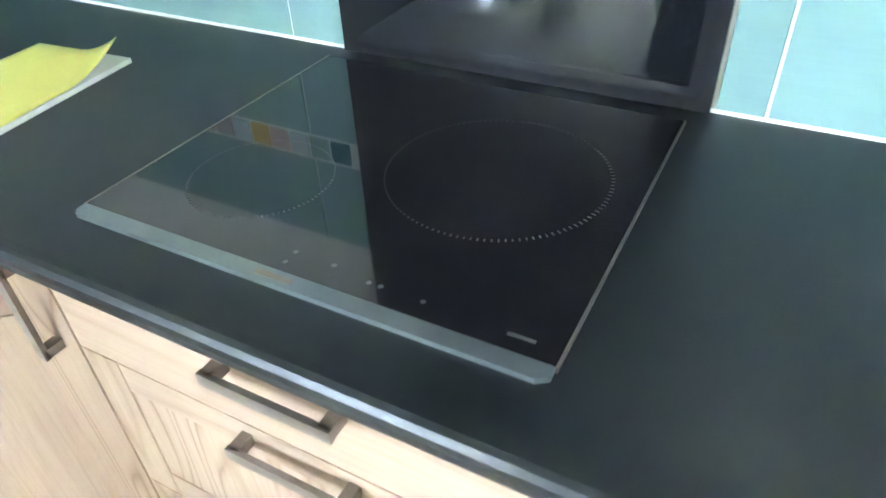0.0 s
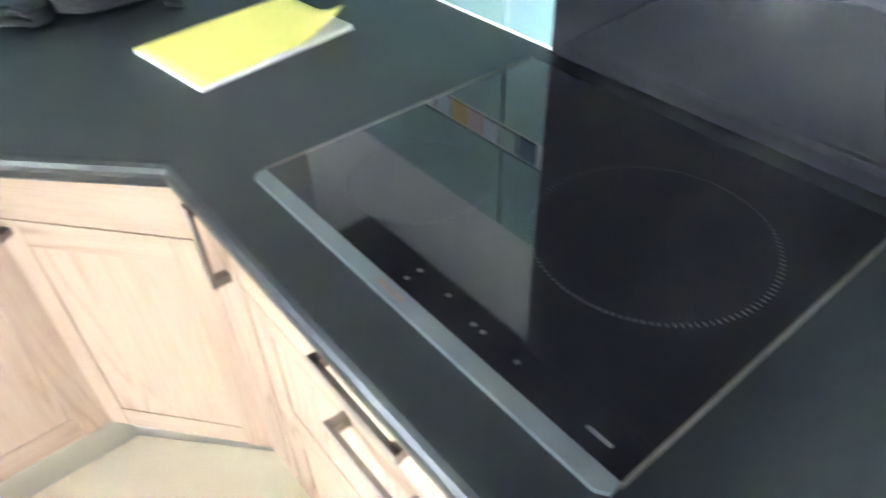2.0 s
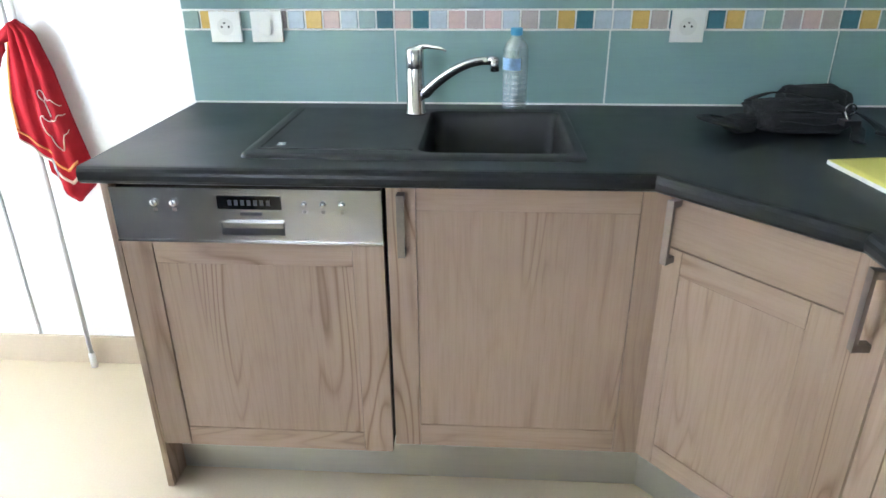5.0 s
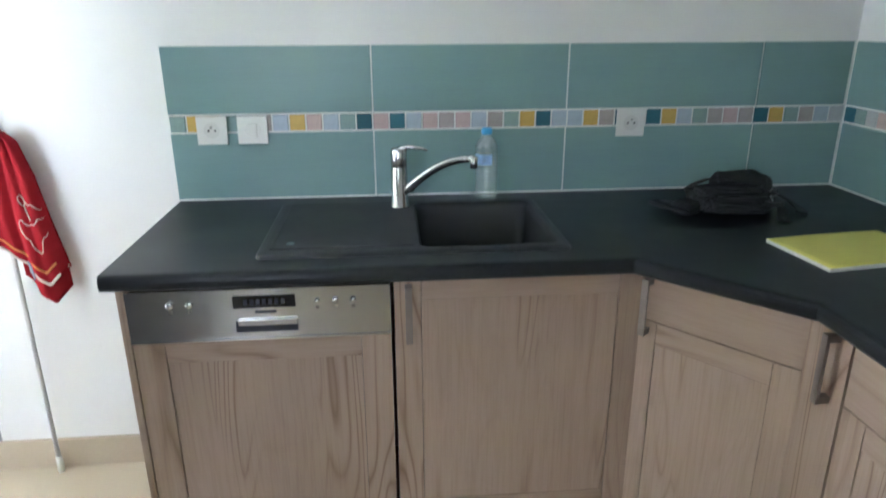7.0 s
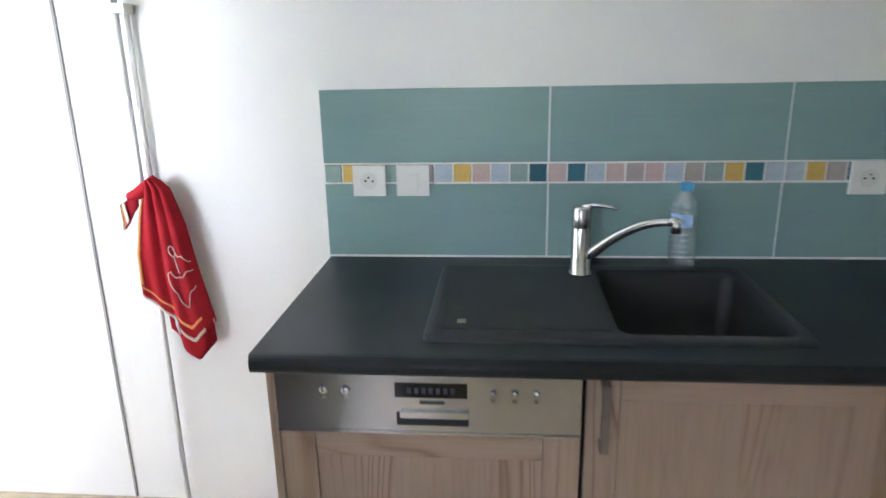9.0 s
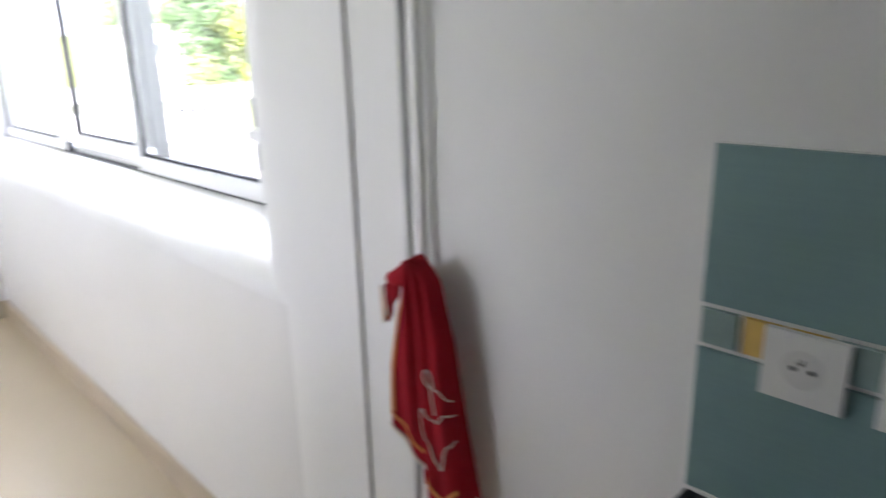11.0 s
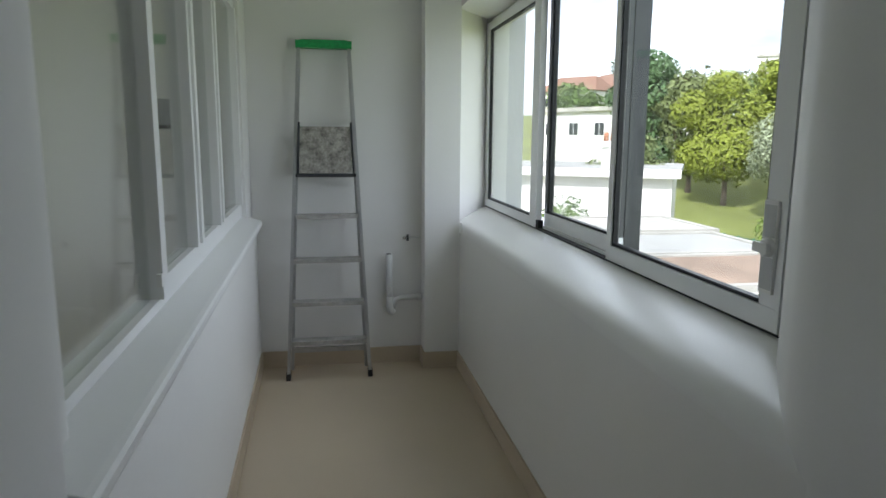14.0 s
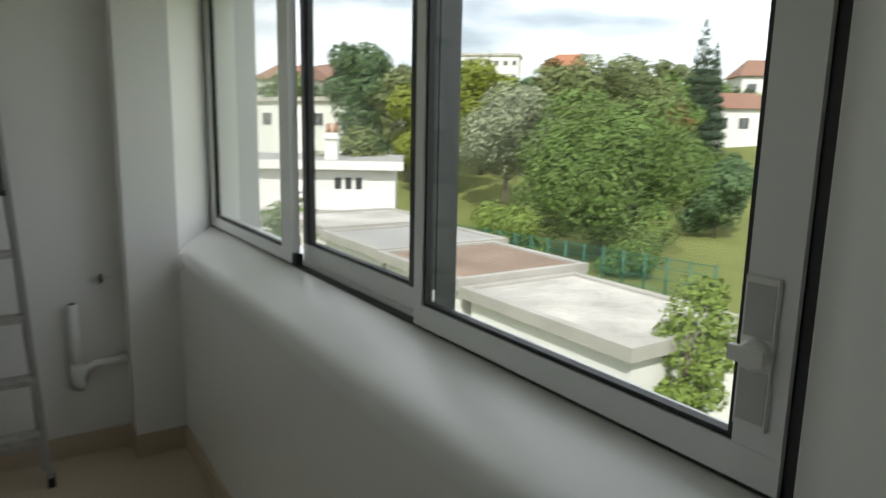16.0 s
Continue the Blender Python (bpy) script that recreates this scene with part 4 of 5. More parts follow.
window = tagged(new("window_1"), "wide white aluminium sliding window with three sashes", "window", kind="structure")
F0, F1 = WY + 0.002, WY + 0.152
box_part("frame_bottom", (WX0, WX1 + 0.0, F0 + 0.03, F1, WZ0 + 0.001, WZ0 + 0.022), M["satin"], window, "", 0.002)
box_part("frame_top", (WX0, WX1, F0 + 0.03, F1, WZ1 - 0.03, WZ1 - 0.001), M["satin"], window, "", 0.002)
box_part("frame_left", (WX0 + 0.001, WX0 + 0.035, F0, F1, WZ0 + 0.001, WZ1 - 0.001), M["satin"], window, "", 0.002)
box_part("frame_right", (WX1 - 0.004, WX1 - 0.001, F0 + 0.004, F1, WZ0 + 0.001, WZ1 - 0.001), M["satin"], window, "", 0.002)
box_part("track", (WX0 + 0.035, WX1 - 0.014, F0 + 0.002, F0 + 0.030, WZ0 + 0.001, WZ0 + 0.008), M["rubber"], window, "dark lower track", 0.0)


def sash(x0, x1, y0, y1, z0, left, right, foot, stile_mat=None, right_mat=None):
    """A sliding sash: stiles, rails, black gasket all round, one pane."""
    z1 = WZ1 - 0.032
    s = part("sash", (lambda b: (add_box(b, x0, x1, y0, y1, z0, z0 + foot), b)[1])(bmesh.new()), M["satin"], window, "white sliding sash", 0.002)
    box_part("stile", (x0, x0 + left, y0, y1, z0 + foot + 0.0005, z1), stile_mat or M["satin"], s, "", 0.002)
    box_part("stile", (x1 - right, x1, y0, y1, z0 + foot + 0.0005, z1), right_mat or M["satin"], s, "", 0.002)
    box_part("rail", (x0 + left, x1 - right, y0, y1, z1 - 0.05, z1), M["satin"], s, "", 0.002)
    a, b, c, e = x0 + left, x1 - right, z0 + foot, z1 - 0.05
    g = 0.011
    for dims in ((a, a + g, c, e), (b - g, b, c, e), (a + g, b - g, c + 0.0005, c + g), (a + g, b - g, e - g, e)):
        box_part("gasket", (dims[0], dims[1], y0 + 0.006, y1 - 0.006, dims[2], dims[3]), M["rubber"], s, "black glazing gasket", 0.0)
    pane_part(s, a + g, b - g, (y0 + y1) / 2, c + g, e - g)
    return s


sash(WX0 + 0.036, -5.432, F0, F0 + 0.034, WZ0 + 0.009, 0.060, 0.110, 0.048)
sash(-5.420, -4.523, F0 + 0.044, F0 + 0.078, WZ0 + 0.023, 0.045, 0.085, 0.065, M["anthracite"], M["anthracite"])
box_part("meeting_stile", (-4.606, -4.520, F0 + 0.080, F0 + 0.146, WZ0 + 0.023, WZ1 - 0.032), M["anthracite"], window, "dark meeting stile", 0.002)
s3 = sash(-4.508, -3.468, F0, F0 + 0.034, WZ0 + 0.009, 0.040, 0.079, 0.058)
box_part("brush_seal", (-3.4675, -3.4465, F0 + 0.010, F0 + 0.033, WZ0 + 0.009, WZ1 - 0.035), M["rubber"], s3, "black edge seal", 0.0)
box_part("end_block", (-5.431, -5.395, F0 + 0.002, F0 + 0.032, WZ0 + 0.0085, WZ0 + 0.050), M["rubber"], window, "black end block", 0.0)
bm = bmesh.new()
add_box(bm, -3.544, -3.493, F0 - 0.008, F0 - 0.0005, 1.122, 1.352)
part("handle_plate", bm, M["white_plastic"], s3, "white handle plate", 0.006)
# flat patches on the plate, greyed to give the grip recesses their shade
bm = bmesh.new()
add_box(bm, -3.540, -3.496, F0 - 0.0092, F0 - 0.0082, 1.132, 1.212)
add_box(bm, -3.540, -3.496, F0 - 0.0092, F0 - 0.0082, 1.262, 1.342)
part("handle_recess_shade", bm, surface("recess_shade_grey", (0.52, 0.52, 0.51), 0.4, vary=0.03), s3, "grip recess drawn as flat grey shade", 0.0)
bm = bmesh.new()
add_lathe(bm, [(0.0, 0.0), (0.024, 0.0), (0.024, 0.010), (0.019, 0.016), (0.0, 0.017)], (0, 0, 0), 24)
bm.transform(pose(-3.516, F0 - 0.0082, 1.237, 90))
add_box(bm, -3.550, -3.494, F0 - 0.030, F0 - 0.020, 1.225, 1.249)
part("handle_knob", bm, M["white_plastic"], s3, "white turning knob", 0.004)

# ---- inner window of the gallery ----
inner_win = tagged(new("window_2"), "white painted wooden casement window looking into a side room", "window", kind="structure")
IY0, IY1, IZ0, IZ1 = -1.335, -1.275, 1.035, 2.24
box_part("frame_bottom", (-3.97, -3.13, IY0, IY1, IZ0, IZ0 + 0.026), M["satin"], inner_win, "", 0.004)
box_part("frame_bottom", (-6.03, -3.971, IY0, IY1, IZ0, IZ0 + 0.075), M["satin"], inner_win, "", 0.004)
box_part("frame_top", (-6.03, -3.13, IY0, IY1, IZ1 - 0.06, IZ1 - 0.001), M["satin"], inner_win, "", 0.004)
for x, w in ((-4.50, 0.035), (-4.60, 0.045), (-5.10, 0.035), (-5.20, 0.045), (-6.0, 0.055)):
    box_part("stile", (x - w / 2, x + w / 2, IY0 + 0.004, IY1 + 0.012, IZ0 + 0.0755, IZ1 - 0.0605), M["satin"], inner_win, "", 0.004)
box_part("stile", (-3.97, -3.91, IY0 + 0.004, IY1 + 0.012, IZ0 + 0.0265, IZ1 - 0.0605), M["satin"], inner_win, "", 0.004)
for x, in ((-4.55,), (-5.15,)):
    box_part("rebate", (x - 0.032, x + 0.032, IY0 + 0.010, IY1, IZ0 + 0.0755, IZ1 - 0.0605), M["satin"], inner_win, "", 0.003)
for x0, x1 in ((-3.91, -3.13), (-4.48, -3.97), (-5.08, -4.63), (-5.97, -5.23)):
    pane_part(inner_win, x0, x1, -1.30, IZ0 + (0.027 if x1 > -3.5 else 0.076), IZ1 - 0.061)
bm = bmesh.new()
add_box(bm, -4.535, -4.50, -1.375, -1.336, 1.52, 1.62)
add_tube(bm, [(-4.517, -1.372, 1.57), (-4.517, -1.395, 1.57), (-4.45, -1.40, 1.57)], 0.009, 10)
part("handle", bm, M["anthracite"], inner_win, "dark window handle")
box_part("hinge", (-3.905, -3.885, IY1 + 0.0005, IY1 + 0.014, 1.10, 1.135), M["white_plastic"], inner_win, "", 0.003)

sill = tagged(new("window_sill"), "thick white painted window sill with a rounded nose", "sill", kind="structure")
bm = bmesh.new()
prof = [(-1.32, 0.962), (-1.185, 0.962), (-1.172, 0.966), (-1.168, 0.976), (-1.168, 0.992), (-1.173, 1.001), (-1.184, 1.006), (-1.275, 1.034), (-1.32, 1.034)]
a, b = [bm.verts.new((-6.10, y, z)) for y, z in prof], [bm.verts.new((-2.974, y, z)) for y, z in prof]
for k in range(len(prof)):
    j = (k + 1) % len(prof)
    bm.faces.new((a[k], a[j], b[j], b[k]))
bm.faces.new(a), bm.faces.new(b[::-1])
part("board", bm, M["satin"], sill)
bm = bmesh.new()
add_box(bm, -2.9738, -2.956, -1.2015, -1.160, 0.925, 0.998)
part("end_cap", bm, M["joint_grey"], sill, "grey end cap", 0.006)
for ob in (inner_win, sill):
    ob.matrix_world = GALLERY

# ---- ladder ----
ladder = thing("step_ladder", "paint-spattered aluminium step ladder leaning on the wall", "ladder")
ALU = surface("worn_aluminium", (0.50, 0.50, 0.50), 0.42, 0.85, vary=0.16, coarse=9, fine=70, bump=0.15)
TREAD = surface("spattered_tread", (0.42, 0.41, 0.39), 0.6, 0.4, vary=0.35, coarse=18, fine=90, bump=0.4)
PLATE = surface("paint_spattered_plate", (0.34, 0.32, 0.29), 0.7, 0.2, vary=0.75, coarse=22, fine=70, bump=0.6)
GREEN = surface("green_plastic", (0.02, 0.33, 0.09), 0.45, vary=0.3, coarse=20, fine=80)
FL, FR, TLd, TRd = Vector((-6.125, -1.092, 0)), Vector((-6.135, -0.586, 0)), Vector((-6.335, -0.985, 2.05)), Vector((-6.335, -0.684, 2.05))


def rail_at(a, b, z):
    return a + (b - a) * (z / b.z)


def beam(name, a, b, wx, wy, material, label=""):
    """A square-section beam from a to b, wx by wy."""
    bm = bmesh.new()
    vs = [bm.verts.new(p + Vector((sx * wx, sy * wy, 0))) for p in (a, b) for sx, sy in ((-1, -1), (1, -1), (1, 1), (-1, 1))]
    for f in ((3, 2, 1, 0), (4, 5, 6, 7), (0, 1, 5, 4), (1, 2, 6, 5), (2, 3, 7, 6), (3, 0, 4, 7)):
        bm.faces.new([vs[k] for k in f])
    return part(name, bm, material, ladder, label, 0.002)


beam("stile", rail_at(FL, TLd, 0.03), TLd, 0.022, 0.010, ALU)
beam("stile", rail_at(FR, TRd, 0.03), TRd, 0.022, 0.010, ALU)
for a, b in ((FL, TLd), (FR, TRd)):
    p = rail_at(a, b, 0.0)
    box_part("rubber_foot", (p.x - 0.030, p.x + 0.026, p.y - 0.014, p.y + 0.014, 0.0, 0.042), M["rubber"], ladder, "black rubber foot", 0.003)
back = Vector((-0.055, 0, 0))
for a, b, s in ((FL, TLd, 0.02), (FR, TRd, -0.02)):
    beam("back_leg", rail_at(a, b, 0.04) + back * 1.2 + Vector((0, s, 0)), rail_at(a, b, 1.98) + Vector((-0.008, s * 0.2, 0)), 0.010, 0.009, ALU)
for z in (0.235, 0.475, 0.74, 1.01):
    l, r = rail_at(FL, TLd, z), rail_at(FR, TRd, z)
    box_part("tread", (l.x - 0.045, l.x + 0.045, l.y + 0.011, r.y - 0.011, z - 0.012, z + 0.012), TREAD, ladder, "ribbed aluminium tread", 0.003)
l, r = rail_at(FL, TLd, 0.16), rail_at(FR, TRd, 0.16)
box_part("back_bar", (l.x - 0.085, l.x - 0.065, l.y + 0.02, r.y - 0.02, 0.145, 0.175), ALU, ladder, "", 0.002)
l, r = rail_at(FL, TLd, 1.27), rail_at(FR, TRd, 1.27)
l2, r2 = rail_at(FL, TLd, 1.56), rail_at(FR, TRd, 1.56)
bm = bmesh.new()
vs = [bm.verts.new(p) for p in (Vector((l.x + 0.03, l.y + 0.03, 1.275)), Vector((r.x + 0.03, r.y - 0.03, 1.275)), Vector((r2.x + 0.012, r2.y - 0.022, 1.555)), Vector((l2.x + 0.012, l2.y + 0.022, 1.555)))]
vs += [bm.verts.new(v.co + Vector((-0.014, 0, 0))) for v in vs]
for f in ((0, 1, 2, 3), (7, 6, 5, 4), (0, 4, 5, 1), (1, 5, 6, 2), (2, 6, 7, 3), (3, 7, 4, 0)):
    bm.faces.new([vs[k] for k in f])
part("platform", bm, PLATE, ladder, "folded platform caked with paint and plaster", 0.003)
box_part("platform_bar", (l.x - 0.02, l.x + 0.04, l.y + 0.008, r.y - 0.008, 1.250, 1.270), M["anthracite"], ladder, "dark platform bar", 0.003)
for y in (l.y + 0.022, r.y - 0.022):
    tube_part("platform_arm", [(l.x + 0.025, y, 1.265), (l2.x + 0.02, y + (0.012 if y < -0.85 else -0.012), 1.58)], 0.006, M["anthracite"], ladder)
bm = bmesh.new()
add_box(bm, -6.365, -6.295, -1.002, -0.667, 2.022, 2.066)
part("top_cap", bm, GREEN, ladder, "green plastic top tray", 0.008)
bm = bmesh.new()
add_box(bm, -6.352, -6.308, -0.975, -0.695, 2.0665, 2.072)
part("tray_rim", bm, GREEN, ladder, "", 0.002)

# ---- pipes on the end wall ----
PVC = surface("white_pvc", (0.74, 0.74, 0.73), 0.35, vary=0.04)
pipe = thing("waste_pipe", "white plastic waste pipe with a bend on the end wall", "pipe")
tube_part("riser", [(-6.345, -0.444, 0.742), (-6.345, -0.444, 0.55), (-6.345, -0.440, 0.42)], 0.021, PVC, pipe, "", 16)
tube_part("collar", [(-6.345, -0.442, 0.46), (-6.345, -0.441, 0.40), (-6.345, -0.430, 0.362), (-6.345, -0.415, 0.345)], [0.0255, 0.0255, 0.0245, 0.020], PVC, pipe, "thick bend collar", 16)
tube_part("branch", [(-6.345, -0.425, 0.375), (-6.345, -0.40, 0.435), (-6.345, -0.37, 0.448), (-6.345, -0.232, 0.452)], [0.018, 0.0175, 0.0175, 0.0175], PVC, pipe, "", 14)
tube_part("end_flange", [(-6.345, -0.262, 0.452), (-6.345, -0.227, 0.452)], 0.023, PVC, pipe, "", 14)
tube_part("open_end", [(-6.345, -0.444, 0.7421), (-6.345, -0.444, 0.7432)], 0.0175, M["rubber"], pipe, "dark open end", 16)
valve = thing("water_valve", "small chrome stop valve on the end wall", "valve", pose(-6.385, -0.322, 0.846))
tube_part("body", [(0.001, 0, 0), (0.045, 0, 0)], 0.011, M["chrome"], valve)
tube_part("grip", [(0.040, 0, -0.018), (0.040, 0, 0.022)], 0.008, M["anthracite"], valve, "dark lever")
tube_part("outlet", [(0.024, 0, 0), (0.024, -0.03, -0.002)], 0.009, M["chrome"], valve)
tube_part("feed", [(0.006, 0.0, 0.0), (0.010, 0.04, 0.0), (0.012, 0.088, 0.0)], 0.005, PVC, valve, "thin white feed pipe")
cover_plate = thing("blank_plate", "small white blank plate by the window", "plate", pose(-6.18, -0.001, 0.93))
box_part("plate", (-0.025, 0.025, -0.006, 0.0, -0.035, 0.035), M["white_plastic"], cover_plate, "", 0.002)

# ---- tall dark appliance at the kitchen's edge ----
fridge = thing("refrigerator", "tall black refrigerator beside the gallery wall", "refrigerator", pose(-2.757, -1.862, 0))
box_part("body", (0, 0.58, 0.0, 0.60, 0.03, 1.95), M["fridge"], fridge, "", 0.006)
box_part("door", (0, 0.58, 0.604, 0.66, 0.70, 1.95), M["fridge"], fridge, "", 0.008)
box_part("door", (0, 0.58, 0.604, 0.66, 0.04, 0.694), M["fridge"], fridge, "", 0.008)
for x in (0.05, 0.53):
    for y in (0.06, 0.54):
        tube_part("foot", [(x, y, 0), (x, y, 0.032)], 0.02, M["rubber"], fridge)

# ---- outdoors ----
EYE = Vector((-3.0, -0.66, 1.5))
rng = random.Random(7)


def ground_z(x, y):
    d = math.hypot(x - EYE.x, y - EYE.y)
    u = min(1.0, max(0.0, (d - 30) / 85))
    return -3.6 + 8.6 * u * u * (3 - 2 * u) + 0.25 * noise.noise(Vector((x * 0.05, y * 0.05, 0))) * min(1, d / 30)


def spot(ux, uy, d):
    """A place on the ground d metres from the house along a plan direction."""
    n = math.hypot(ux, uy)
    x, y = EYE.x + ux / n * d, EYE.y + uy / n * d
    return x, y, ground_z(x, y)


LAWN = surface("mown_grass", (0.17, 0.19, 0.06), 0.95, vary=0.35, coarse=0.22, fine=4.0, bump=0.6, specular=0.1)
bm = bmesh.new()
steps, turns = [0, 8, 14, 20, 26, 32, 38, 45, 52, 60, 70, 80, 92, 105, 120, 150, 250, 600, 1800, 4200], 64
prev = None
for d in steps:
    ring = [bm.verts.new((lambda p: p)(Vector((EYE.x + max(d, 0.01) * math.cos(2 * math.pi * k / turns), EYE.y + max(d, 0.01) * math.sin(2 * math.pi * k / turns), 0)))) for k in range(turns)]
    for v in ring:
        v.co.z = ground_z(v.co.x, v.co.y)
    if prev:
        for k in range(turns):
            bm.faces.new((prev[k], prev[(k + 1) % turns], ring[(k + 1) % turns], ring[k]))
    prev = ring
setting("ground", bm, LAWN, "grassy ground rising to a hill")

bm = bmesh.new()
add_box(bm, -7.0, 0.2, 0.02, 0.37, -3.7, -0.2)
setting("facade_below", bm, M["wall"], "white rendered facade below the window")
bm = bmesh.new()
add_box(bm, -7.05, -6.76, 0.371, 0.56, -3.7, 3.2)
setting("facade_fin", bm, surface("grey_render", (0.55, 0.56, 0.58), 0.8, vary=0.05), "pale grey rendered fin beside the window")

RENDER_W = surface("white_render", (0.74, 0.73, 0.70), 0.85, vary=0.06, coarse=0.9, fine=25, bump=0.2)
CONC = surface("weathered_concrete", (0.36, 0.345, 0.315), 0.9, vary=0.22, coarse=1.2, fine=18, bump=0.4)
ROOF_PALE = surface("pale_roof_felt", (0.44, 0.42, 0.385), 0.9, vary=0.45, coarse=0.9, fine=11, bump=0.3)
ROOF_BROWN = surface("mossy_roof_felt", (0.24, 0.17, 0.125), 0.95, vary=0.4, coarse=0.8, fine=12, bump=0.5)
ROOF_GREY = surface("grey_roof_felt", (0.32, 0.315, 0.30), 0.9, vary=0.2, coarse=0.8, fine=14, bump=0.4)
ROOF_TILE = surface("terracotta_roof", (0.36, 0.155, 0.085), 0.85, vary=0.25, coarse=1.5, fine=9, bump=0.4)
ROOF_BR = surface("brown_tile_roof", (0.24, 0.13, 0.09), 0.85, vary=0.25, coarse=1.5, fine=9, bump=0.4)
PANE_D = surface("dark_window_pane", (0.04, 0.045, 0.05), 0.15, vary=0.2)


def garage(x0, x1, y0, y1, top, roof, door_x):
    g = thing("garage", "low white garage with a flat kerbed roof", "garage", group="row of garages")
    z0 = -3.75
    bm = bmesh.new()
    add_box(bm, x0, x1, y0, y1, z0, top - 0.18)
    part("wall", bm, RENDER_W, g)
    bm = bmesh.new()
    add_box(bm, x0 - 0.12, x1 + 0.12, y0 - 0.15, y1 + 0.12, top - 0.179, top - 0.03)
    part("roof", bm, roof, g)
    bm = bmesh.new()
    k = 0.16
    for dims in ((x0 - 0.14, x1 + 0.14, y0 - 0.17, y0 - 0.17 + k), (x0 - 0.14, x1 + 0.14, y1 + 0.14 - k, y1 + 0.14), (x0 - 0.14, x0 - 0.14 + k, y0 - 0.17 + k, y1 + 0.14 - k),
                 (x1 + 0.14 - k, x1 + 0.14, y0 - 0.17 + k, y1 + 0.14 - k)):
        add_box(bm, *dims, top - 0.185, top + 0.015)
    part("kerb", bm, CONC, g, "weathered concrete kerb", 0.015)
    bm = bmesh.new()
    add_box(bm, door_x, door_x + 0.85, y0 - 0.03, y0 - 0.001, z0 + 0.1, top - 0.55)
    part("door", bm, CONC, g, "grey door")
    bm = bmesh.new()
    add_box(bm, door_x - 0.75, door_x - 0.35, y0 - 0.03, y0 - 0.001, top - 0.75, top - 0.5)
    part("window", bm, PANE_D, g, "small dark window")
    return g


garage(-12.10, -8.55, 5.95, 8.35, -1.12, ROOF_PALE, -10.1)
garage(-15.20, -12.40, 5.95, 8.75, -1.00, ROOF_BROWN, -13.9)
garage(-18.30, -15.50, 6.00, 9.20, -0.98, ROOF_GREY, -17.0)
garage(-21.40, -18.60, 6.10, 9.40, -0.92, ROOF_PALE, -20.1)


def house(name, label, place, heading, w, dpt, h, roof_h, wall_mat, roof_mat, rows=2, cols=4, flat=False, chimney=False, cat="house"):
    """A house: wall block, pitched or flat roof, framed windows on its faces, perhaps a chimney."""
    hh = thing(name, label, cat, pose(*place, 0, 0, heading))
    bm = bmesh.new()
    add_box(bm, -w / 2, w / 2, -dpt / 2, dpt / 2, -2.0, h)
    part("wall", bm, wall_mat, hh)
    bm = bmesh.new()
    if flat:
        add_box(bm, -w / 2 - 0.35, w / 2 + 0.35, -dpt / 2 - 0.35, dpt / 2 + 0.35, h + 0.001, h + roof_h)
    else:
        e = 0.4
        a = [bm.verts.new(p) for p in ((-w / 2 - e, -dpt / 2 - e, h - 0.1), (w / 2 + e, -dpt / 2 - e, h - 0.1), (w / 2 + e, dpt / 2 + e, h - 0.1), (-w / 2 - e, dpt / 2 + e, h - 0.1),
                                       (-w / 2 + dpt * 0.22, 0, h + roof_h), (w / 2 - dpt * 0.22, 0, h + roof_h))]
        for f in ((0, 1, 5, 4), (2, 3, 4, 5), (1, 2, 5), (3, 0, 4), (3, 2, 1, 0)):
            bm.faces.new([a[k] for k in f])
    roof = part("roof", bm, roof_mat, hh)
    if chimney:
        bm = bmesh.new()
        add_box(bm, w * 0.22, w * 0.22 + 0.55, -0.3, 0.3, h, h + roof_h + 1.0)
        ch = part("chimney", bm, RENDER_W, roof, "white chimney stack", 0.03)
        for k in (0, 1):
            tube_part("chimney_pot", [(w * 0.22 + 0.14 + 0.26 * k, 0, h + roof_h + 1.0), (w * 0.22 + 0.14 + 0.26 * k, 0, h + roof_h + 1.32)], [0.11, 0.09], ROOF_TILE, ch, "terracotta pot", 10)
    for r in range(rows):
        for c in range(cols):
            zc, xc = h - 1.5 - 2.8 * r, -w / 2 + w * (c + 0.5) / cols
            bm = bmesh.new()
            ww = min(0.6, w / cols * 0.28)
            add_box(bm, xc - ww, xc + ww, -dpt / 2 - 0.05, -dpt / 2 - 0.001, zc - 0.6, zc + 0.6)
            win = part("window", bm, M["satin"], hh)
            bm = bmesh.new()
            add_box(bm, xc - ww + 0.08, xc - 0.03, -dpt / 2 - 0.06, -dpt / 2 - 0.0505, zc - 0.52, zc + 0.52)
            add_box(bm, xc + 0.03, xc + ww - 0.08, -dpt / 2 - 0.06, -dpt / 2 - 0.0505, zc - 0.52, zc + 0.52)
            part("pane", bm, PANE_D, win)
    return hh


# flat-roofed white house with a row of small windows
x, y, z = spot(-0.895, 0.446, 27)
flat_house = thing("flat_house", "white flat-roofed house with a chimney behind the garages", "house", pose(x, y, 0, 0, 0, 60))
box_part("wall", (-7.0, 1.25, 0.0, 7, -3.8, 0.05), RENDER_W, flat_house)
box_part("roof", (-7.4, 1.55, -0.45, 7.4, 0.051, 0.26), ROOF_GREY, flat_house, "grey flat roof slab", 0.02)
box_part("fascia", (-7.42, 1.57, -0.49, -0.451, -0.06, 0.28), RENDER_W, flat_house, "", 0.0)
for k in range(3):
    box_part("window", (-1.15 + 0.41 * k, -0.90 + 0.41 * k, -0.03, -0.001, -0.85, -0.40), PANE_D, flat_house, "small dark window", 0.0)
box_part("window", (-3.4, -3.0, -0.03, -0.001, -2.6, -1.7), PANE_D, flat_house, "small dark window", 0.0)
bm = bmesh.new()
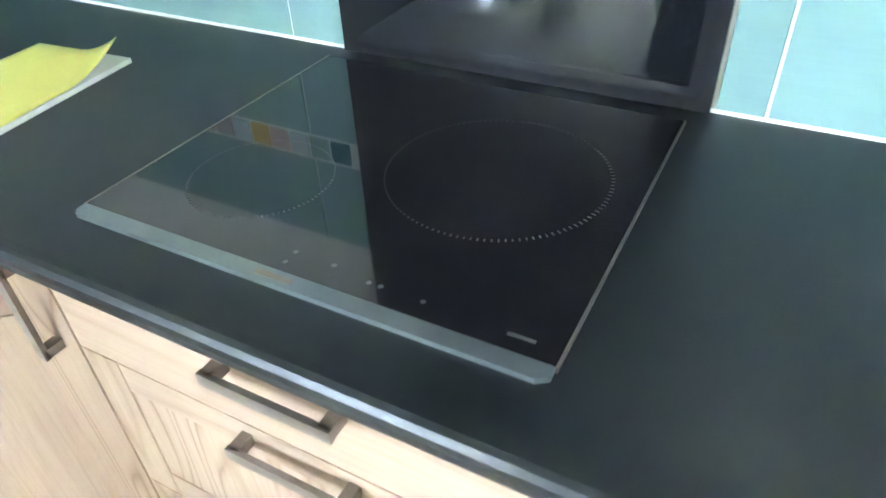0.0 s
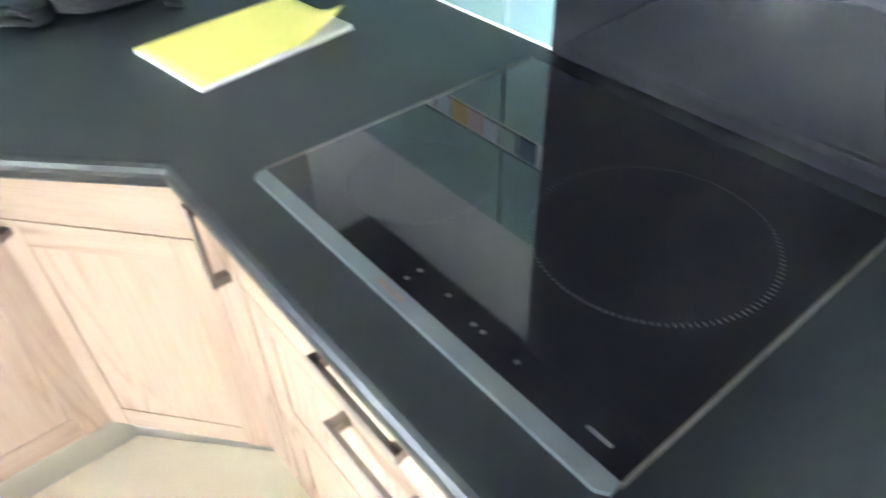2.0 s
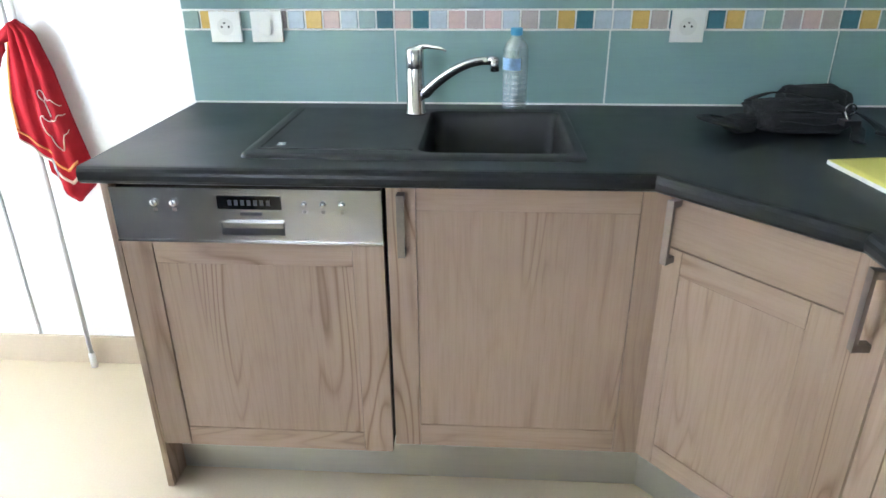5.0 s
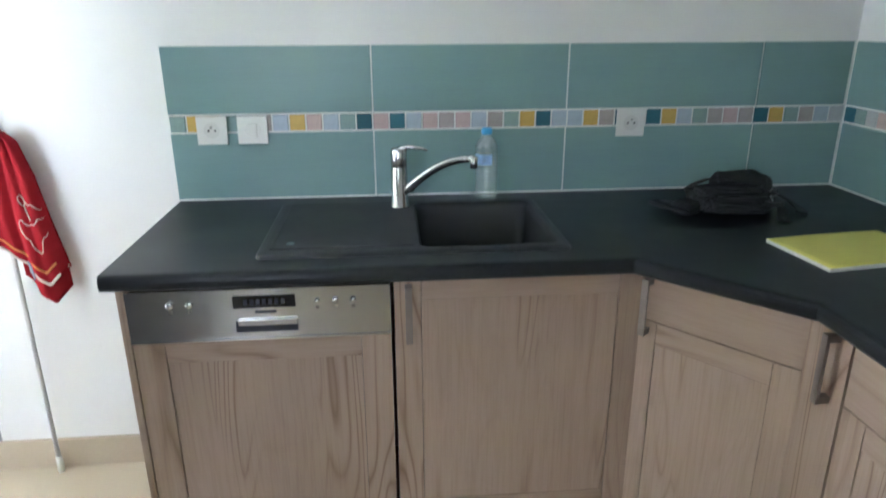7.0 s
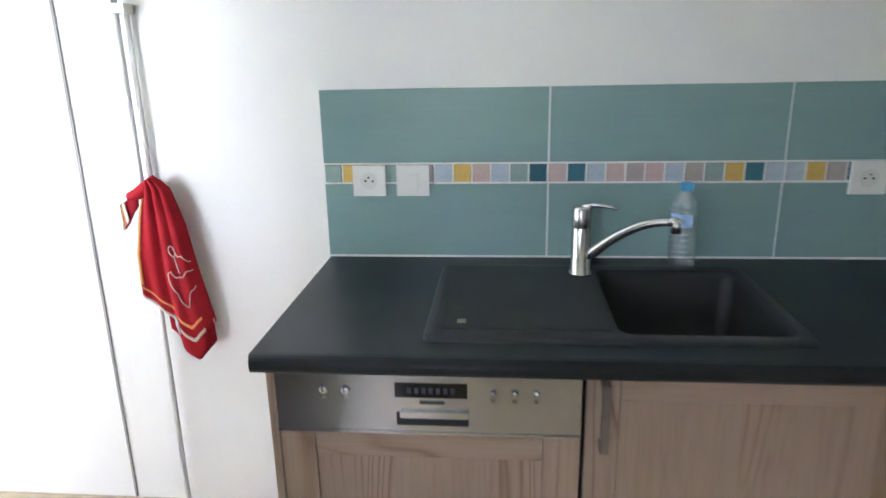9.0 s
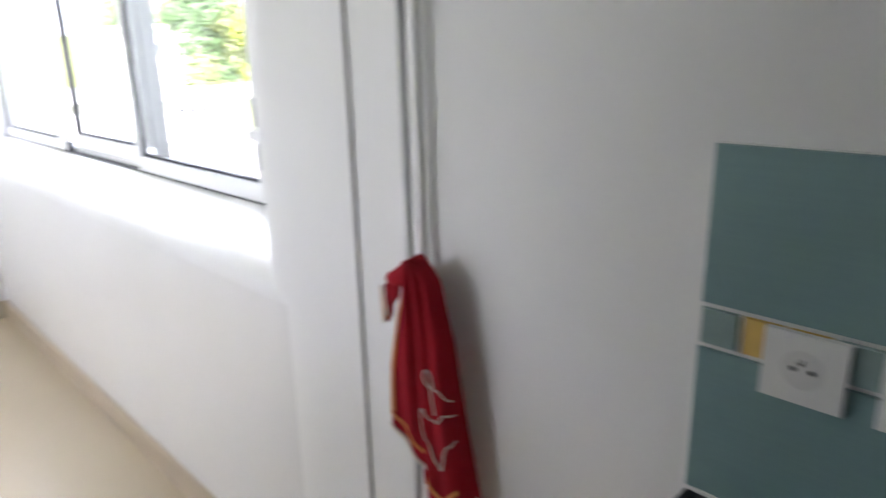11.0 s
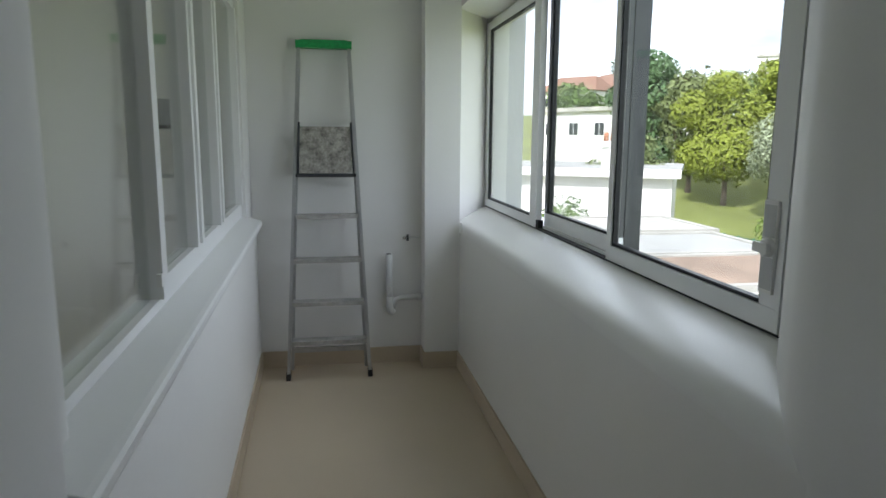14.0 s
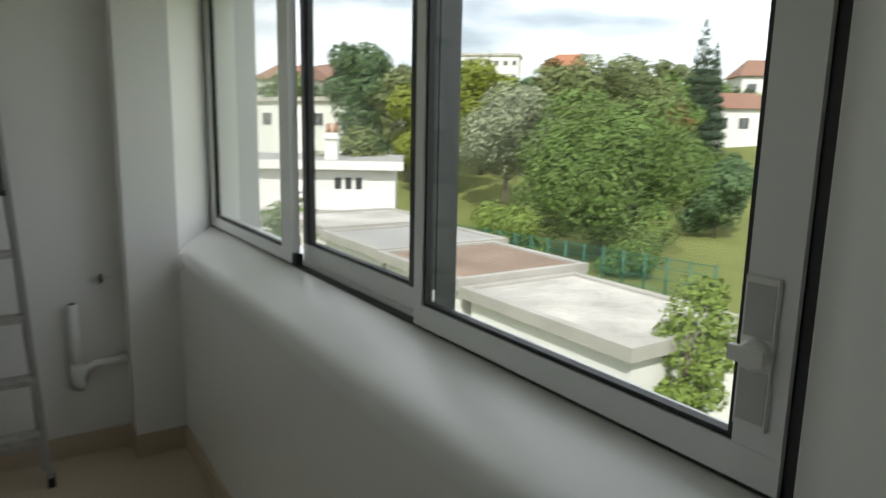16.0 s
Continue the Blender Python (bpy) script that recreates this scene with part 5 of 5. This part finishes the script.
add_box(bm, -1.65, -1.13, 0.9, 1.5, 0.261, 1.35)
add_box(bm, -1.73, -1.05, 0.82, 1.58, 1.1, 1.2)
ch = part("chimney", bm, RENDER_W, flat_house, "white chimney stack", 0.02)
for k in (0, 1):
    tube_part("chimney_pot", [(-1.52 + 0.27 * k, 1.2, 1.35), (-1.52 + 0.27 * k, 1.2, 1.72)], [0.11, 0.085], ROOF_TILE, ch, "terracotta chimney pot", 10)
bm = bmesh.new()
add_box(bm, -6.0, 1.1, -3.0, -0.02, -3.8, -1.85)
part("annexe", bm, RENDER_W, flat_house, "low white annexe")
box_part("annexe_roof", (-6.1, 1.22, -3.15, -0.02, -1.849, -1.70), CONC, flat_house, "", 0.02)

for (ux, uy, d), head, w, dp, h, rh, wm, rm, lab in (
        ((-0.935, 0.355, 92), 40, 8, 6, 4.0, 1.9, RENDER_W, ROOF_BR, "pale house with a brown tiled roof on the hill"),
        ((-0.915, 0.40, 104), 10, 9, 6, 4.2, 2.0, RENDER_W, ROOF_BR, "pale house with a brown tiled roof on the hill"),
        ((-0.90, 0.435, 96), 60, 8, 6, 3.8, 1.9, RENDER_W, ROOF_BR, "pale house with a brown tiled roof on the hill"),
        ((-0.875, 0.48, 116), 25, 9, 6, 4.0, 2.0, RENDER_W, ROOF_BR, "pale house with a brown tiled roof on the hill"),
        ((-0.728, 0.685, 108), 40, 6.4, 6, 6.0, 2.6, RENDER_W, ROOF_TILE, "house with a steep orange tiled roof"),
        ((-0.556, 0.83, 74), 55, 6, 5, 3.4, 1.5, RENDER_W, ROOF_BR, "white two-storey house with a brown roof"),
        ((-0.53, 0.85, 92), 50, 7, 6, 5.2, 2.0, RENDER_W, ROOF_BR, "tall white house with a brown roof")):
    house("house", lab, spot(ux, uy, d), head, w, dp, h, rh, wm, rm, 2, 3)
house("apartment_block", "long white flat-roofed apartment block on the hill", spot(-0.80, 0.60, 150), 47, 13, 8, 12.2, 0.5, RENDER_W, ROOF_PALE, 3, 7, True, cat="building")
house("white_house", "white flat-roofed house on the slope", spot(-0.912, 0.41, 62), 25, 12, 8, 4.6, 0.35, RENDER_W, ROOF_PALE, 1, 4, True)


# trees
def leaf_mat(name, c, vary=0.35):
    m, t, p = nodes_of(name)
    geo = t.nodes.new("ShaderNodeNewGeometry")
    col = ramp(t, geo.outputs["Random Per Island"], [(0.0, shade(c, 1 - vary)), (0.5, c), (1.0, shade(c, 1 + vary))])
    patch = noise_fac(t, 0.5, 3)
    col = mixed(t, col, ramp(t, patch, [(0.35, shade(c, 0.75)), (0.65, shade(c, 1.25))]), 0.4)
    t.links.new(col, p.inputs["Base Color"])
    p.inputs["Roughness"].default_value = 0.6
    p.inputs["Specular IOR Level"].default_value = 0.25
    p.inputs["Subsurface Weight"].default_value = 0.0
    return m


LEAF = {"green": leaf_mat("leaf_mid_green", (0.111, 0.174, 0.043), 0.45), "dark": leaf_mat("leaf_dark_green", (0.090, 0.150, 0.062)), "lime": leaf_mat("leaf_yellow_green", (0.204, 0.238, 0.030)),
        "silver": leaf_mat("leaf_silver_green", (0.24, 0.27, 0.17), 0.75), "olive": leaf_mat("leaf_olive", (0.149, 0.178, 0.068)), "fresh": leaf_mat("leaf_fresh_green", (0.170, 0.238, 0.047)),
        "spruce": leaf_mat("leaf_spruce", (0.045, 0.078, 0.045)), "rust": leaf_mat("leaf_rusty", (0.20, 0.11, 0.04))}
BARK = surface("brown_bark", (0.14, 0.11, 0.085), 0.95, vary=0.3, coarse=6, fine=40, bump=0.6)


def leaves(lobes, n, size, cone=False):
    """Small bent leaf clumps scattered through the outer shell of a set of lobes (centre, radii)."""
    verts, faces = [], []
    weights = [r[0] * r[1] + r[0] * r[2] for _, r in lobes]
    for _ in range(n):
        c, r = rng.choices(lobes, weights)[0]
        while True:
            v = Vector((rng.gauss(0, 1), rng.gauss(0, 1), rng.gauss(0, 1)))
            if v.length > 0.1:
                break
        v.normalize()
        k = rng.uniform(0.55, 1.0) ** 0.5 * (1 + 0.28 * noise.noise(v * 2.6 + Vector(c)))
        p = Vector((c[0] + v.x * r[0] * k, c[1] + v.y * r[1] * k, c[2] + v.z * r[2] * k))
        nrm = (v + Vector((rng.uniform(-1, 1), rng.uniform(-1, 1), rng.uniform(-0.6, 1))) * 0.75).normalized()
        a = nrm.orthogonal().normalized()
        b = nrm.cross(a)
        ang = rng.uniform(0, 6.28)
        a, b = a * math.cos(ang) + b * math.sin(ang), b * math.cos(ang) - a * math.sin(ang)
        s = size * rng.uniform(0.55, 1.3)
        i = len(verts)
        verts += [p - a * s, p - b * s * 0.5 + nrm * s * 0.12, p + a * s, p + b * s * 0.5 + nrm * s * 0.12]
        faces.append((i, i + 1, i + 2, i + 3))
    return verts, faces


def tree(name, label, place, height, wide, bare, n, size, key, lobes=7, cone=False, limbs=5, shape=None):
    """A tree: tapered trunk, limbs, and a crown of small leaf clumps in uneven lobes."""
    tr = thing(name, label, "tree", pose(*place, 0, 0, rng.uniform(0, 360)))
    tube_part("trunk", [(0, 0, -0.6), (0.03 * height * rng.uniform(-0.3, 0.3), 0, bare), (0.02 * height * rng.uniform(-1, 1), 0.01 * height, height * 0.75)],
              [0.035 * height * 0.75, 0.026 * height * 0.75, 0.006 * height], BARK, tr, "", 8)
    crown_h = height - bare
    ls = []
    if cone:
        for k in range(lobes):
            u = k / (lobes - 1)
            r = wide / 2 * (1 - u) ** 0.9 + 0.12
            ls.append(((0, 0, bare + crown_h * u * 0.96), (r, r, crown_h / lobes * 0.75)))
            for q in range(4):
                a = rng.uniform(0, 6.28)
                ls.append(((r * 0.6 * math.cos(a), r * 0.6 * math.sin(a), bare + crown_h * u * 0.96 - 0.15), (r * 0.5, r * 0.5, crown_h / lobes * 0.35)))
    else:
        ls.append(((0, 0, bare + crown_h * 0.5), (wide * 0.34, wide * 0.34, crown_h * 0.42)))
        for k in range(lobes):
            a, u = 6.28 * k / lobes + rng.uniform(-0.4, 0.4), rng.uniform(0.18, 0.86)
            rr = wide * 0.5 * math.sin(math.pi * (0.12 + 0.76 * u)) * rng.uniform(0.5, 0.72)
            s = wide * rng.uniform(0.17, 0.25)
            ls.append(((rr * math.cos(a), rr * math.sin(a), bare + crown_h * u), (s, s, min(s * 0.85, crown_h * 0.28))))
        for k in range(limbs):
            c = ls[1 + k % lobes][0]
            tube_part("limb", [(0, 0, bare + crown_h * 0.1), (c[0] * 0.5, c[1] * 0.5, (bare + crown_h * 0.1 + c[2]) / 2 - 0.1), c], [0.012 * height, 0.008 * height, 0.003 * height], BARK, tr, "", 6)
    v, f = leaves(ls, int(n * 2.6), size * 0.55)
    me = bpy.data.meshes.new("crown")
    me.from_pydata(v, [], f)
    me.materials.append(LEAF[key])
    ob = new("crown", me)
    ob.parent = tr
    return tr


for args in (
        ("broad_tree", "broad mid-green garden tree with drooping leaves", (-0.686, 0.727, 29), 6.6, 8.0, 0.3, 15000, 0.17, "green", 20),
        ("silver_tree", "round tree with silvery leaves", (-0.782, 0.623, 41), 7.7, 6.3, 1.5, 8000, 0.20, "silver", 12),
        ("lime_tree", "bright yellow-green leafy tree", (-0.840, 0.542, 46), 8.9, 6.6, 0.8, 6500, 0.24, "lime", 12),
        ("lime_tree", "bright yellow-green leafy tree", (-0.805, 0.593, 54), 8.9, 6.4, 0.8, 4000, 0.30, "lime", 9),
        ("dark_tree", "dark green tree behind the flat house", (-0.895, 0.445, 52), 10.2, 6.6, 0.6, 3600, 0.34, "dark", 10),
        ("dark_tree", "dark green tree behind the flat house", (-0.866, 0.50, 50), 9.4, 6.0, 0.6, 3600, 0.32, "olive", 10),
        ("dark_tree", "tall green tree beside the lawn", (-0.725, 0.688, 56), 9.6, 7.5, 0.6, 3200, 0.36, "olive", 10),
        ("dark_tree", "tall green tree beside the lawn", (-0.657, 0.754, 58), 9.2, 8.0, 0.6, 6000, 0.28, "olive", 12),
        ("dark_tree", "tall green tree beside the lawn", (-0.625, 0.78, 62), 8.4, 6.0, 0.6, 2400, 0.38, "green", 9),
        ("bushy_tree", "small fresh green tree beside the garages", (-0.580, 0.815, 9.3), 3.5, 1.25, 1.2, 2600, 0.075, "fresh", 11),
        ("bushy_tree", "green shrubby tree below the window", (-0.632, 0.775, 7.9), 2.1, 1.5, 0.4, 1800, 0.08, "green", 9),
        ("hedge_tree", "dense green tree at the lawn's edge", (-0.588, 0.809, 40), 4.8, 4.2, 0.2, 2600, 0.24, "green", 9),
        ("hedge_tree", "dense dark tree at the lawn's edge", (-0.565, 0.825, 36), 4.0, 4.0, 0.2, 2600, 0.22, "dark", 9),
        ("rusty_tree", "tree with rusty brown leaves", (-0.612, 0.79, 44), 6.8, 2.6, 0.4, 1800, 0.22, "rust", 8),
        ("rusty_tree", "tree with rusty brown leaves", (-0.742, 0.67, 62), 9.6, 4.2, 0.6, 1600, 0.3, "rust", 8),
        ("shrub", "leafy shrub beside the flat house", (-0.935, 0.355, 22), 3.4, 2.2, 0.2, 1500, 0.14, "green", 8),
        ("shrub", "leafy shrub beside the flat house", (-0.905, 0.425, 32), 5.2, 4.4, 0.2, 2000, 0.22, "olive", 8),
        ("shrub", "leafy shrub along the fence", (-0.775, 0.632, 27), 2.2, 3.4, 0.1, 1400, 0.16, "fresh", 8),
        ("shrub", "leafy shrub along the fence", (-0.655, 0.755, 25), 1.5, 2.6, 0.1, 1200, 0.14, "green", 8),
        ("shrub", "rounded shrub on the lawn", (-0.545, 0.838, 48), 1.5, 2.0, 0.1, 800, 0.16, "green", 6),
        ("shrub", "rounded shrub on the lawn", (-0.556, 0.831, 57), 1.7, 2.2, 0.1, 800, 0.18, "dark", 6)):
    nm, lab, (ux, uy, d), *rest = args
    tree(nm, lab, spot(ux, uy, d), *rest)
tree("spruce", "tall dark spruce against the sky", spot(-0.593, 0.805, 70), 12.4, 4.8, 1.2, 2600, 0.26, "spruce", 13, True)
tree("spruce", "slim dark spruce on the slope", spot(-0.580, 0.815, 66), 10.4, 2.8, 0.4, 2600, 0.24, "spruce", 13, True)
tree("spruce", "small spruce on the hill", spot(-0.80, 0.60, 104), 8.5, 4.0, 0.5, 1200, 0.4, "spruce", 9, True)
for k in range(26):
    a = 0.34 + 0.70 * k / 25 + rng.uniform(-0.01, 0.01)
    d = rng.uniform(76, 135)
    if 0.40 < a < 0.52 and d < 100:
        d = 128
    tree("hill_tree", "tree on the far hillside", spot(-math.cos(a), math.sin(a), d), rng.uniform(4.5, 8), rng.uniform(5, 9), 0.4, 700, 0.55, rng.choice(["green", "dark", "olive", "green"]), 7, False, 2)

# fence
FGREEN = surface("green_fence_coating", (0.018, 0.11, 0.07), 0.5, vary=0.1)
fence = thing("wire_fence", "green wire mesh fence round the lawn", "fence")
fa, fb = Vector(spot(-0.845, 0.535, 27)), Vector(spot(-0.56, 0.83, 20))
N = 16
for k in range(N + 1):
    p = fa.lerp(fb, k / N)
    p.z = ground_z(p.x, p.y)
    tube_part("post", [(p.x, p.y, p.z - 0.2), (p.x, p.y, p.z + 1.55)], 0.035, FGREEN, fence, "", 8)
for z in (0.15, 0.5, 0.85, 1.2, 1.5):
    tube_part("wire", [(fa.x, fa.y, ground_z(fa.x, fa.y) + z), (fb.x, fb.y, ground_z(fb.x, fb.y) + z)], 0.012, FGREEN, fence, "", 5)
bm = bmesh.new()
for k in range(130):
    p = fa.lerp(fb, k / 129)
    zb = ground_z(p.x, p.y)
    add_box(bm, p.x - 0.006, p.x + 0.006, p.y - 0.006, p.y + 0.006, zb + 0.1, zb + 1.5)
tagged(part("mesh_wires", bm, FGREEN, fence), "upright green wires", kind="stuff")
